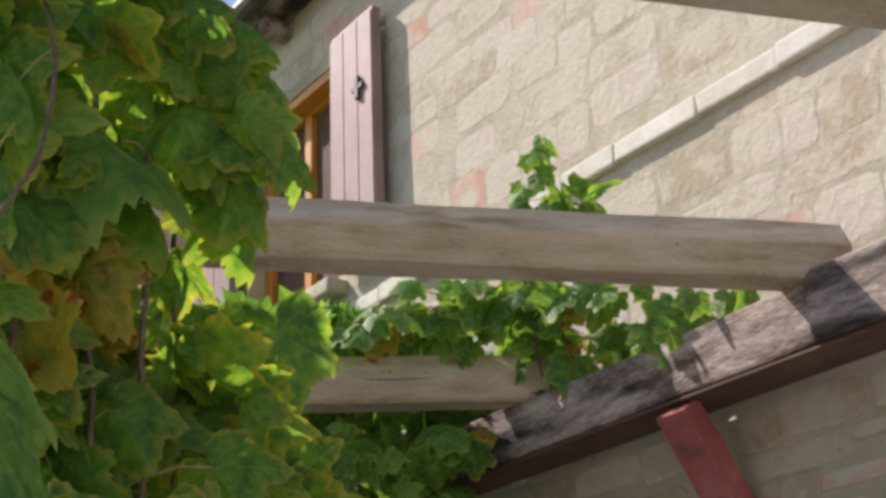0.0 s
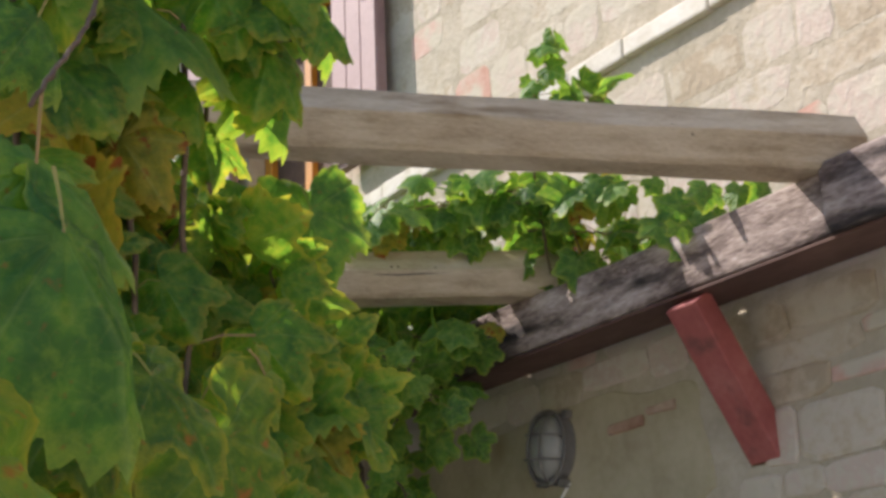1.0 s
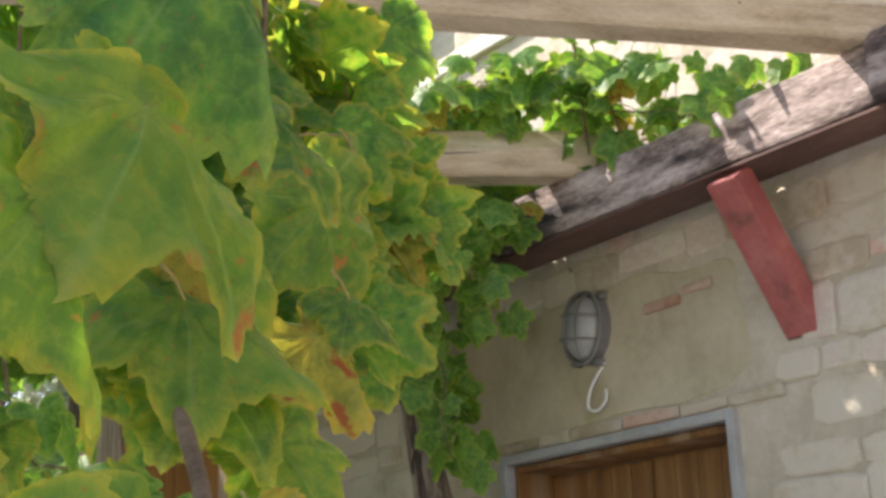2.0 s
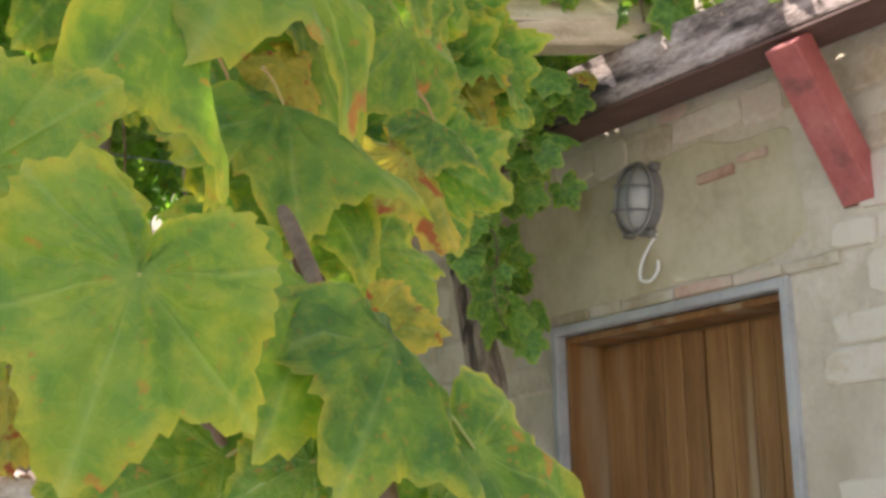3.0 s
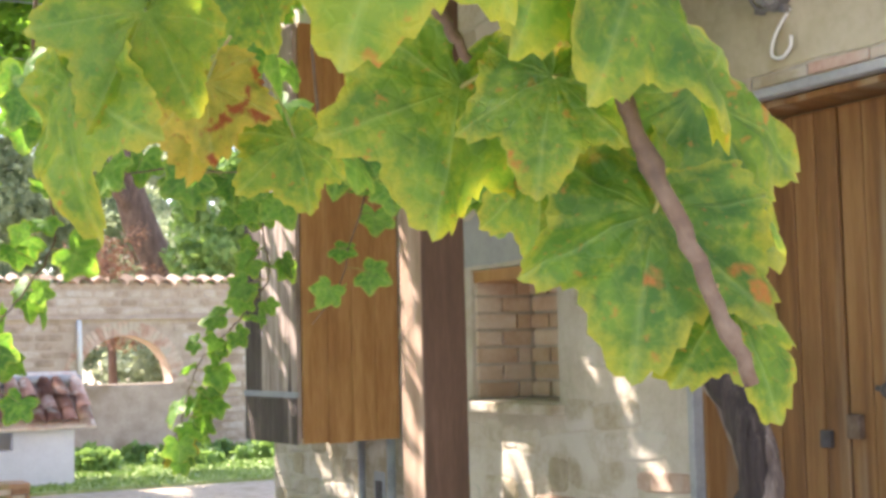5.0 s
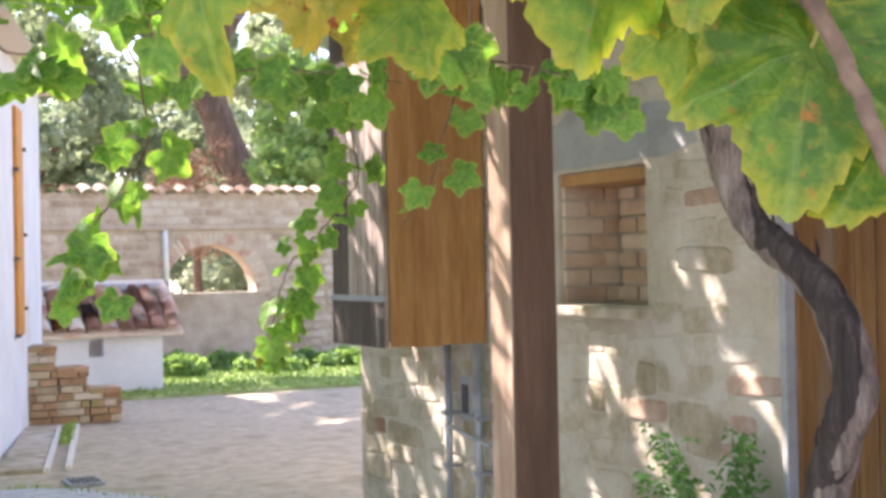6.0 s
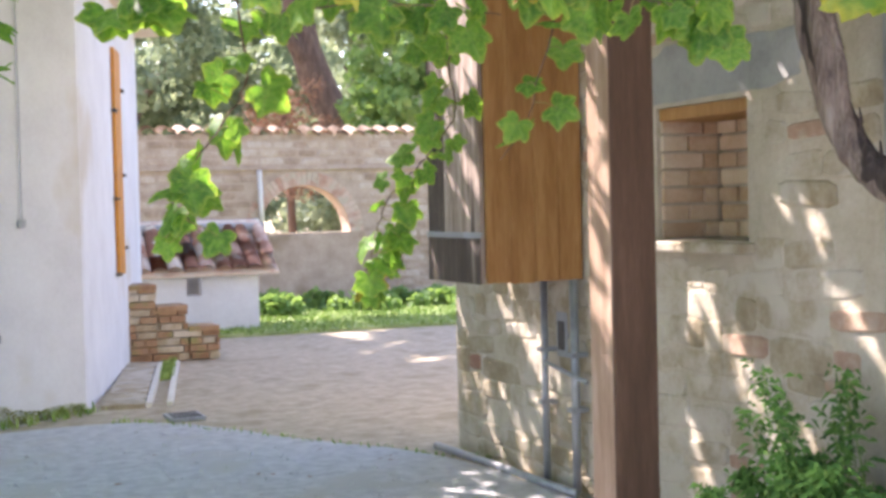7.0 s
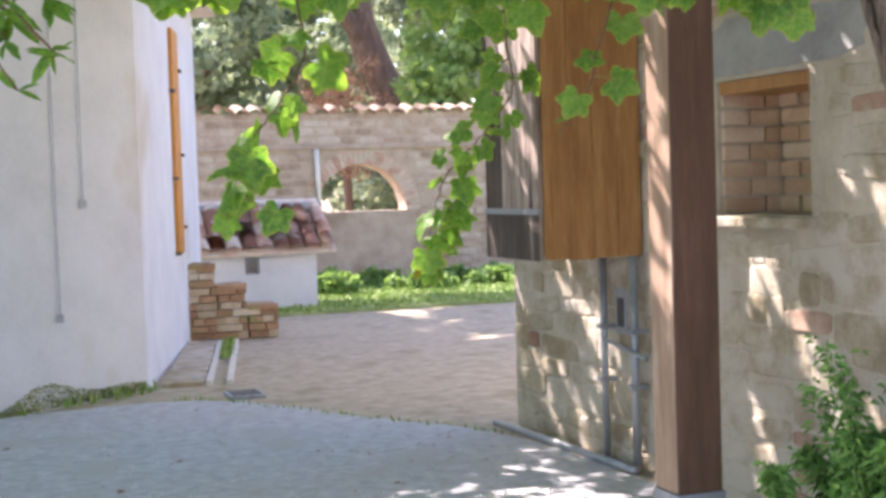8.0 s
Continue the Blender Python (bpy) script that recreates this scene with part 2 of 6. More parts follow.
M_BARK = material("vine_bark", ("4a3d35", "6f5f54", "948375", "ab9c8f"), 12, 0.95, 0.9, 60, stretch=(2.2, 2.2, 0.3), bump_dist=0.02)
M_BARK_D = material("vine_bark_dark", ("2b221d", "453a33", "6b5c52"), 12, 0.95, 0.9, 60, stretch=(2.2, 2.2, 0.3), bump_dist=0.02)
M_CANE = material("cane_bark", ("4d3b2d", "6e5844", "8c765f"), 25, 0.8, 0.4, 150)
M_STALK = material("leaf_stalk", ("7d8a3c", "98974c", "ab8a5c"), 20, 0.6, 0.2, 120, per_piece=0.5)
M_TRUNK = material("tree_bark", ("4a3a30", "6b574a", "85705f"), 5, 0.95, 0.8, 30, stretch=(2, 2, 0.4), bump_dist=0.03)
M_GARDENWALL = material("garden_wall", ("9d8a77", "b3a08c", "c2b3a0"), 4, 0.92, 0.5, 30, stain="96826a", stain_scale=1.4, stain_at=0.55)
M_COPING = material("coping_tile", ("98826f", "b09b87", "bfad9b"), 6, 0.92, 0.4, 50, per_piece=0.5, stain="8a8272", stain_scale=7, stain_at=0.55)
M_GARDENSTONE = material("garden_stone", ("94806c", "ab9681", "baa996", "c4b8a8"), 4, 0.92, 0.6, 30, per_piece=0.35, island=True)
M_SKYLINE = material("far_hills", ("8fa38f", "a8b8a6", "bccabb"), 0.3, 0.95, 0.1, 2)
M_LEAF = leaf_material("vine_leaf", "4c702e", "6a8a34", "889c3c", "aea63c", "b0743a", 0.66, 0.48, 0.4)
M_LEAF_C = leaf_material("vine_leaf_curtain", "4a7534", "66923c", "8ea84c", "b6ac4c", "a0602c", 0.68, 0.6, 0.36)
M_LEAF_Y = leaf_material("vine_leaf_yellowing", "75802f", "a09a38", "bda940", "c8aa42", "9a5428", 0.58, 0.45, 0.55, (1.35, 1.25, 0.7, 1))
M_LEAF_D = leaf_material("vine_leaf_far", "426d34", "5c893a", "7da046", "9cac4a", "94683a", 0.74, 0.48, 0.45)
# Brighter green stands in for sun that the canopy keeps off the strands.
M_LEAF_SUN = leaf_material("vine_leaf_sunlit", "487431", "64913a", "82aa48", "a2b250", "94683a", 0.76, 0.46, 0.5, (1.5, 1.6, 0.7, 1))
# Greyed, paled green: the haze of distance is mixed into the leaf colour.
M_FOLIAGE_HAZE = leaf_material("tree_leaf_hazed", "7d8d72", "9fac91", "bdc7b1", "b6bfa6", "948f6c", 0.8, 0.4, 0.6, (1.25, 1.2, 0.95, 1))
M_SHRUB = leaf_material("shrub_leaf", "5f7f4a", "7f9d5c", "9cb478", "9fb878", "909c5c", 0.85, 0.4, 0.6, (1.4, 1.35, 0.85, 1))
M_LAMP = material("grey_enamel", ("67635f", "7d7975", "918d88"), 12, 0.6, 0.2, 60, metal=0.2)
M_FEATHER = material("feathery_green", ("446c2a", "5b8434", "779e48"), 5, 0.8, 0.1, 40, per_piece=0.5, island=True)
M_MOSS = material("moss", ("75803f", "8d9458", "a5a678"), 5, 0.95, 0.4, 40, per_piece=0.4, island=True)
M_DRY = material("dry_foliage", ("7a5540", "9a745a", "b0917a"), 3, 0.9, 0.3, 20, per_piece=0.4, island=True)


# ---- mesh helpers ----
def part(name, bm, mat, parent=None, label="", smooth=False):
    me = bpy.data.meshes.new(name)
    bm.normal_update()
    bm.to_mesh(me)
    bm.free()
    me.materials.append(mat)
    if smooth:
        for p in me.polygons:
            p.use_smooth = True
    ob = new(name, me)
    if parent:
        ob.parent = parent
    if label:
        ob["label"] = label
    return ob


def thing(name, label, category, group="", kind="", at=(0, 0, 0)):
    ob = new(name)
    ob.location = at
    return tagged(ob, label, category, group, kind)


def box(bm, lo, hi, bevel=0.0, jitter=0.0):
    c = [(a + b) / 2 for a, b in zip(lo, hi)]
    s = [max(b - a, 1e-4) for a, b in zip(lo, hi)]
    r = bmesh.ops.create_cube(bm, size=1.0, matrix=Matrix.Translation(c) @ Matrix.Diagonal((*s, 1)))
    if jitter:
        for v in r["verts"]:
            v.co += Vector([random.uniform(-jitter, jitter) for _ in range(3)])
    if bevel:
        es = {e for v in r["verts"] for e in v.link_edges}
        bmesh.ops.bevel(bm, geom=list(es), offset=bevel, segments=2, affect="EDGES", profile=0.6)
    return bm


def boxed(lo, hi, bevel=0.0, jitter=0.0):
    return box(bmesh.new(), lo, hi, bevel, jitter)


def tube(bm, pts, radii, sides=8, cap=True, rough=0.0):
    """A tapered tube along points, with a frame carried from point to point."""
    pts = [Vector(p) for p in pts]
    if not isinstance(radii, (list, tuple)):
        radii = [radii] * len(pts)
    rings = []
    u = None
    for i, p in enumerate(pts):
        d = (pts[min(i + 1, len(pts) - 1)] - pts[max(i - 1, 0)]).normalized()
        if u is None:
            u = d.orthogonal().normalized()
        u = (u - d * u.dot(d)).normalized()
        w = d.cross(u)
        ring = []
        for k in range(sides):
            a = 2 * math.pi * k / sides
            r = radii[i] * (1 + (random.uniform(-rough, rough) if rough else 0))
            ring.append(bm.verts.new(p + u * math.cos(a) * r + w * math.sin(a) * r))
        rings.append(ring)
    for a, b in zip(rings, rings[1:]):
        for k in range(sides):
            bm.faces.new((a[k], a[(k + 1) % sides], b[(k + 1) % sides], b[k]))
    if cap:
        bm.faces.new(rings[0][::-1])
        bm.faces.new(rings[-1])
    return bm


def curve_points(ctrl, n):
    """Points evenly in parameter on a Catmull-Rom curve through ctrl."""
    c = [Vector(p) for p in ctrl]
    c = [c[0] * 2 - c[1]] + c + [c[-1] * 2 - c[-2]]
    out = []
    segs = len(c) - 3
    for i in range(n):
        s = min(i / (n - 1) * segs, segs - 1e-6)
        k = int(s)
        t = s - k
        a, b, d, e = c[k:k + 4]
        out.append(0.5 * ((2 * b) + (d - a) * t + (2 * a - 5 * b + 4 * d - e) * t * t + (3 * b - a - 3 * d + e) * t ** 3))
    return out


def slab_with_holes(bm, x0, x1, ys, zs, holes):
    """A wall between x0 and x1 on the grid ys by zs, with the cells inside holes (y0, y1, z0, z1) left open."""
    for y0, y1 in zip(ys, ys[1:]):
        for z0, z1 in zip(zs, zs[1:]):
            cy, cz = (y0 + y1) / 2, (z0 + z1) / 2
            if not any(a < cy < b and c < cz < d for a, b, c, d in holes):
                box(bm, (x0, y0, z0), (x1, y1, z1))
    bmesh.ops.remove_doubles(bm, verts=bm.verts, dist=1e-5)
    seen = {}
    for f in bm.faces:
        seen.setdefault(tuple(round(c, 4) for c in f.calc_center_median()), []).append(f)
    bmesh.ops.delete(bm, geom=[f for fs in seen.values() if len(fs) > 1 for f in fs], context="FACES")
    return bm


# ---- ground ----
def ground_sheet():
    g = thing("ground", "pale sandy stone paving of a courtyard", "ground", kind="structure")
    bm = bmesh.new()
    bmesh.ops.create_grid(bm, x_segments=60, y_segments=60, size=60)
    for v in bm.verts:
        v.co.y += 20
        v.co.z = -0.012 + 0.004 * noise.noise(v.co * 0.7)
    part("paving_sheet", bm, M_PAVING, g)
    return g


GROUND = ground_sheet()


def gravel_sheet():
    """Light gravel drive whose far edge bends from the white house to the stone corner."""
    ob = thing("road", "light grey gravel drive with small loose stones", "road", kind="structure")
    edge = curve_points([(-6, 7.6, 0), (-2, 8.2, 0), (-0.1, 8.72, 0), (1.08, 8.78, 0), (1.75, 7.8, 0), (2.29, 6.78, 0), (2.42, 5.5, 0), (2.44, 4.0, 0), (2.46, -3, 0)], 60)
    bm = bmesh.new()
    top, low = [], []
    for p in edge:
        w = 0.03 * noise.noise(p * 3)
        top.append(bm.verts.new((p.x + w, p.y + w, 0.012)))
        low.append(bm.verts.new((p.x + w * 0.5 + 0.03, p.y + w + 0.05, -0.03)))
    end = bm.verts.new((-6, -3, 0.012))
    bm.faces.new(top + [end])
    for i in range(len(top) - 1):
        bm.faces.new((top[i], top[i + 1], low[i + 1], low[i]))
    bmesh.ops.triangulate(bm, faces=bm.faces[:1])
    bmesh.ops.recalc_face_normals(bm, faces=bm.faces)
    part("gravel_bed", bm, M_GRAVEL, ob)
    verts, faces = [], []
    rnd = random.Random(5)
    for _ in range(2600):
        x, y = rnd.uniform(-2.2, 2.2), rnd.uniform(4.0, 8.5)
        if y > 8.5 - max(0, x - 1.0) * 1.6:
            continue
        r = rnd.choice((0.006, 0.008, 0.011, 0.016)) * rnd.uniform(0.7, 1.3)
        k = len(verts)
        for a in range(5):
            an = a * 1.2566 + rnd.uniform(-0.3, 0.3)
            verts.append((x + math.cos(an) * r, y + math.sin(an) * r, 0.011))
        verts.append((x, y, 0.011 + r * 0.8))
        faces += [(k + a, k + (a + 1) % 5, k + 5) for a in range(5)]
    me = bpy.data.meshes.new("pebbles")
    me.from_pydata(verts, [], faces)
    me.materials.append(M_GRAVEL)
    pb = new("pebbles", me)
    pb.parent = ob
    pb["kind"] = "stuff"
    return ob


gravel_sheet()


def blades(name, label, area, count, height, mat, seed, ok=None, width=0.006):
    """Upright grass or weed blades over an area, as one sheet of stuff."""
    rnd = random.Random(seed)
    verts, faces = [], []
    for _ in range(count):
        x, y = rnd.uniform(area[0], area[1]), rnd.uniform(area[2], area[3])
        if ok and not ok(x, y):
            continue
        h = height * rnd.uniform(0.5, 1.4)
        a = rnd.uniform(0, 6.28)
        dx, dy = math.cos(a) * width, math.sin(a) * width
        lx, ly = rnd.uniform(-0.5, 0.5) * h, rnd.uniform(-0.5, 0.5) * h
        k = len(verts)
        verts += [(x - dx, y - dy, 0), (x + dx, y + dy, 0), (x + lx * 0.4 + dx * 0.7, y + ly * 0.4 + dy * 0.7, h * 0.6), (x + lx * 0.4 - dx * 0.7, y + ly * 0.4 - dy * 0.7, h * 0.6), (x + lx, y + ly, h)]
        faces += [(k, k + 1, k + 2, k + 3), (k + 3, k + 2, k + 4)]
    me = bpy.data.meshes.new(name)
    me.from_pydata(verts, [], faces)
    me.materials.append(mat)
    return tagged(new(name, me), label, "grass", kind="stuff")


def lawn():
    bm = boxed((1.9, 14.22, -0.02), (16, 18.9, 0.02))
    ob = part("lawn", bm, M_LAWN)
    tagged(ob, "sunlit lawn with worn sandy patches before the garden wall", "lawn", kind="structure")
    blades("grass", "short green lawn grass", (2.0, 8.5, 14.2, 18.8), 22000, 0.05, M_GRASS, 3, width=0.012)


lawn()
blades("weeds", "low weeds along the foot of the white house", (-1.6, 1.0, 8.0, 9.55), 3500, 0.06, M_GRASS, 8, ok=lambda x, y: abs(y - (8.74 + 0.76 * (x + 0.1))) < 0.14 and y < 9.5 and noise.noise(Vector((x * 4, y * 4, 0))) > random.uniform(-0.1, 0.35), width=0.009)
blades("verge_grass", "thin grass along the edge of the gravel", (0.9, 2.5, 6.3, 9.0), 2500, 0.035, M_GRASS, 9, ok=lambda x, y: abs(y - (8.85 - max(0, x - 1.08) * 1.62)) < 0.07)


# ---- garden wall with arch ----
def garden_wall():
    w = thing("wall_garden", "ochre stone garden wall with a round brick arch and tile coping", "wall", kind="structure")
    y0, y1 = 19.0, 19.4
    cx, rad, spring, top = 5.1, 0.67, 0.97, 2.36
    bm = bmesh.new()
    box(bm, (-4, y0, -0.1), (cx - rad, y1, top))
    box(bm, (cx + rad, y0, -0.1), (18, y1, top))
    box(bm, (cx - rad, y0, -0.1), (cx + rad, y1, spring))
    n = 18
    for i in range(n):
        a0, a1 = math.pi * i / n, math.pi * (i + 1) / n
        q = [(cx - rad * math.cos(a), spring + rad * math.sin(a)) for a in (a0, a1)]
        f = [bm.verts.new((x, y, z)) for y in (y0, y1) for x, z in ((q[0][0], q[0][1]), (q[1][0], q[1][1]), (q[1][0], top), (q[0][0], top))]
        bm.faces.new(f[0:4])
        bm.faces.new(f[4:8][::-1])
        bm.faces.new((f[0], f[4], f[5], f[1]))
        bm.faces.new((f[2], f[6], f[7], f[3]))
    bmesh.ops.remove_doubles(bm, verts=bm.verts, dist=1e-4)
    bmesh.ops.recalc_face_normals(bm, faces=bm.faces)
    part("wall_body", bm, M_GARDENWALL, w)
    part("ledge", boxed((-4, y0 - 0.05, 1.86), (18, y0, 1.90), 0.008), M_GARDENWALL, w)
    proto = None
    for i in range(33):
        a = math.pi * (i + 0.5) / 33
        if proto is None:
            proto = boxed((-0.033, -0.014, -0.1), (0.033, 0.014, 0.1), 0.006)
            me = bpy.data.meshes.new("brick")
            proto.to_mesh(me)
            proto.free()
            me.materials.append(M_PINKISH)
        b = new("brick", me)
        b.parent = w
        b.matrix_basis = Matrix.Translation((cx - (rad + 0.1) * math.cos(a), y0, spring + (rad + 0.1) * math.sin(a))) @ Matrix.Rotation(a - math.pi / 2, 4, "Y")
    bm = bmesh.new()
    for k in range(9):
        bm.verts.new((math.cos(math.pi * k / 8) * 0.11, -0.32, math.sin(math.pi * k / 8) * 0.09))
        bm.verts.new((math.cos(math.pi * k / 8) * 0.09, 0.1, math.sin(math.pi * k / 8) * 0.08 + 0.09))
    bm.verts.ensure_lookup_table()
    for k in range(8):
        bm.faces.new((bm.verts[2 * k], bm.verts[2 * k + 1], bm.verts[2 * k + 3], bm.verts[2 * k + 2]))
    bmesh.ops.solidify(bm, geom=bm.faces, thickness=0.02)
    me = bpy.data.meshes.new("coping_tile")
    bm.to_mesh(me)
    bm.free()
    me.materials.append(M_COPING)
    rnd = random.Random(4)
    for i in range(34):
        t = new("coping_tile", me)
        t.parent = w
        t.matrix_basis = pose(1.6 + i * 0.225, y0 + 0.22, top - 0.015, rnd.uniform(-3, 3), 0, rnd.uniform(-5, 5))
    # stones of the face, joined
    verts, faces = [], []
    for row in range(20):
        z = 0.05 + row * 0.118
        x = 1.8 + rnd.uniform(0, 0.2)
        while x < 8.4:
            wd, h = rnd.uniform(0.16, 0.42), 0.1 * rnd.uniform(0.75, 1.0)
            c = x + wd / 2
            if not (abs(c - cx) < rad + wd / 2 + 0.2 and z < spring + rad + 0.2 and math.hypot(c - cx, max(0, z + h / 2 - spring)) < rad + 0.3) and not (abs(z + 0.05 - 1.88) < 0.05):
                add_stone(verts, faces, (c, y0, z + h / 2), wd - 0.02, h, 0.010, rnd, "y")
            x += wd
    me = bpy.data.meshes.new("face_stones")
    me.from_pydata(verts, [], faces)
    me.materials.append(M_GARDENSTONE)
    fs = new("face_stones", me)
    fs.parent = w
    fs["kind"] = "stuff"


def stone_ring(wd, h, d, rnd):
    """Back ring, shoulder ring and front ring of one rough stone, as (along, out, up)."""
    k = 8
    rings = []
    shape = []
    for i in range(k):
        a = 2 * math.pi * (i + 0.5) / k
        c, s = math.cos(a), math.sin(a)
        e = 0.38
        u = math.copysign(abs(c) ** e, c) * wd / 2 * rnd.uniform(0.9, 1.06)
        v = math.copysign(abs(s) ** e, s) * h / 2 * rnd.uniform(0.88, 1.06)
        shape.append((u, v))
    rings.append([(u, -0.004, v) for u, v in shape])
    rings.append([(u * 0.98, d * 0.55, v * 0.96) for u, v in shape])
    rings.append([(u * 0.9, d * rnd.uniform(0.85, 1.1), v * 0.8) for u, v in shape])
    return rings


def add_stone(verts, faces, at, wd, h, d, rnd, out):
    """Adds a stone to lists; out 'y' faces -y, 'x' faces -x."""
    b = len(verts)
    for ring in stone_ring(wd, h, d, rnd):
        for u, o, v in ring:
            verts.append((at[0] + u, at[1] - o, at[2] + v) if out == "y" else (at[0] - o, at[1] - u, at[2] + v))
    for r in range(2):
        for i in range(8):
            j = (i + 1) % 8
            faces.append((b + r * 8 + i, b + r * 8 + j, b + r * 8 + 8 + j, b + r * 8 + 8 + i))
    faces.append(tuple(b + 16 + i for i in range(8)))


garden_wall()


def downpipe():
    bm = tube(bmesh.new(), [(4.46, 18.93, 1.02), (4.44, 18.93, 1.86)], 0.035, 10)
    tagged(part("downpipe", bm, M_CABLE, None, smooth=True), "short pale metal pipe on the garden wall", "pipe")


downpipe()

# ---- stone house ----
WX = 2.5
DOOR = (2.735, 3.685, 0.0, 2.05)
NICHE = (4.44, 5.05, 1.14, 1.65)
WIN = (4.42, 5.19, 3.66, 4.68)


def cement_patch(parent, y0, y1, z0, z1, seed, mat=M_PLASTER):
    """A thin smear of render with a wandering outline."""
    bm = bmesh.new()
    ring = []
    n = 64
    for i in range(n):
        a = 2 * math.pi * i / n
        c, s = math.cos(a), math.sin(a)
        u = math.copysign(abs(c) ** 0.35, c)
        v = math.copysign(abs(s) ** 0.35, s)
        w = 0.045 * noise.noise(Vector((u * 3, v * 3, seed)))
        ring.append(((y0 + y1) / 2 + u * ((y1 - y0) / 2 + w), (z0 + z1) / 2 + v * ((z1 - z0) / 2 + w)))
    back = [bm.verts.new((WX - 0.001, y, z)) for y, z in ring]
    front = [bm.verts.new((WX - 0.004, (y0 + y1) / 2 + (y - (y0 + y1) / 2) * 0.985, (z0 + z1) / 2 + (z - (z0 + z1) / 2) * 0.985)) for y, z in ring]
    bm.faces.new(front)
    for i in range(n):
        j = (i + 1) % n
        bm.faces.new((back[i], back[j], front[j], front[i]))
    bmesh.ops.recalc_face_normals(bm, faces=bm.faces)
    part("cement_patch", bm, mat, parent)


def house_wall():
    w = thing("wall_house", "old stone house wall with lime mortar and scattered pink bricks", "wall", kind="structure")
    bm = bmesh.new()
    slab_with_holes(bm, WX, WX + 0.45, [-4, DOOR[0], DOOR[1], WIN[0], NICHE[0], NICHE[1], WIN[1], 7.15], [-0.1, NICHE[2], NICHE[3], DOOR[3], WIN[2], WIN[3], 5.1], [DOOR, NICHE, WIN])
    part("wall_body", bm, M_MORTAR, w)
    # end face wall round the corner
    part("end_wall", boxed((WX + 0.45, 6.7, -0.1), (8.5, 7.15, 5.1)), M_MORTAR, w)
    # brick back and cheeks of the niche
    part("niche_back", boxed((WX + 0.30, NICHE[0] - 0.02, NICHE[2] - 0.02), (WX + 0.44, NICHE[1] + 0.02, NICHE[3] + 0.02)), M_MORTAR, w)
    cement_patch(w, 2.66, 4.24, 2.11, 2.49, 1)
    part("brick", boxed((WX - 0.016, 2.88, 2.385), (WX, 3.02, 2.415), 0.006, 0.004), M_BRICK, w, "broken red brick in the render")
    part("brick", boxed((WX - 0.016, 2.76, 2.41), (WX, 2.87, 2.435), 0.006, 0.004), M_BRICK, w, "broken red brick in the render")
    rnd = random.Random(44)
    y = 2.55
    while y < 3.98:
        l = rnd.uniform(0.14, 0.27)
        part("brick", boxed((WX - rnd.uniform(0.008, 0.014), y, 2.078 + rnd.uniform(-0.003, 0.003)), (WX, y + l - 0.008, 2.112 + rnd.uniform(-0.004, 0.004)), 0.005, 0.003), rnd.choice((M_STONE, M_STONE, M_PINKISH)), w)
        y += l
    cement_patch(w, 4.12, 5.2, 1.67, 1.86, 3, M_CONCRETE)
    part("niche_lintel", boxed((WX + 0.01, NICHE[0] + 0.003, 1.60), (WX + 0.28, NICHE[1] - 0.003, 1.648), 0.004), M_PLANK, w)
    part("niche_sill", boxed((WX - 0.07, NICHE[0] - 0.04, 1.095), (WX + 0.29, NICHE[1] + 0.03, 1.138), 0.008, 0.004), M_STONE, w, "pale stone slab under the niche")
    return w


HOUSE = house_wall()


def string_course():
    bm = bmesh.new()
    y = -3.5
    rnd = random.Random(12)
    while y < 7.1:
        l = rnd.uniform(0.18, 0.34)
        box(bm, (WX - 0.028 + rnd.uniform(-0.004, 0.004), y, 3.472), (WX + 0.01, min(y + l, 7.15), 3.538), 0.008, 0.003)
        y += l + 0.004
    ob = part("trim", bm, M_TRIM)
    tagged(ob, "projecting pale stone string course along the wall", "moulding", kind="structure")


string_course()


def house_roof():
    r = thing("roof_house", "shallow tiled eaves with dark boards above the wall", "roof", kind="structure")
    bm = bmesh.new()
    box(bm, (2.34, -4, 5.1), (8.8, 7.3, 5.14))
    part("eave_boards", bm, M_BEAM, r)
    part("gutter", tube(bmesh.new(), [(2.3, -4, 5.13), (2.3, 7.3, 5.13)], 0.05, 10), M_IRON, r)
    for i in range(10):
        part("rafter_end", boxed((2.36, -1.5 + i * 0.9, 5.0), (2.52, -1.42 + i * 0.9, 5.098), 0.006), M_BEAM, r)
    bm = bmesh.new()
    v = [bm.verts.new(p) for p in ((2.28, -4, 5.15), (2.28, 7.35, 5.15), (5.4, 7.35, 6.2), (5.4, -4, 6.2), (8.9, 7.35, 5.15), (8.9, -4, 5.15))]
    bm.faces.new((v[0], v[1], v[2], v[3]))
    bm.faces.new((v[3], v[2], v[4], v[5]))
    bmesh.ops.solidify(bm, geom=bm.faces, thickness=0.05)
    part("roof_tiles", bm, M_TILE, r)


house_roof()


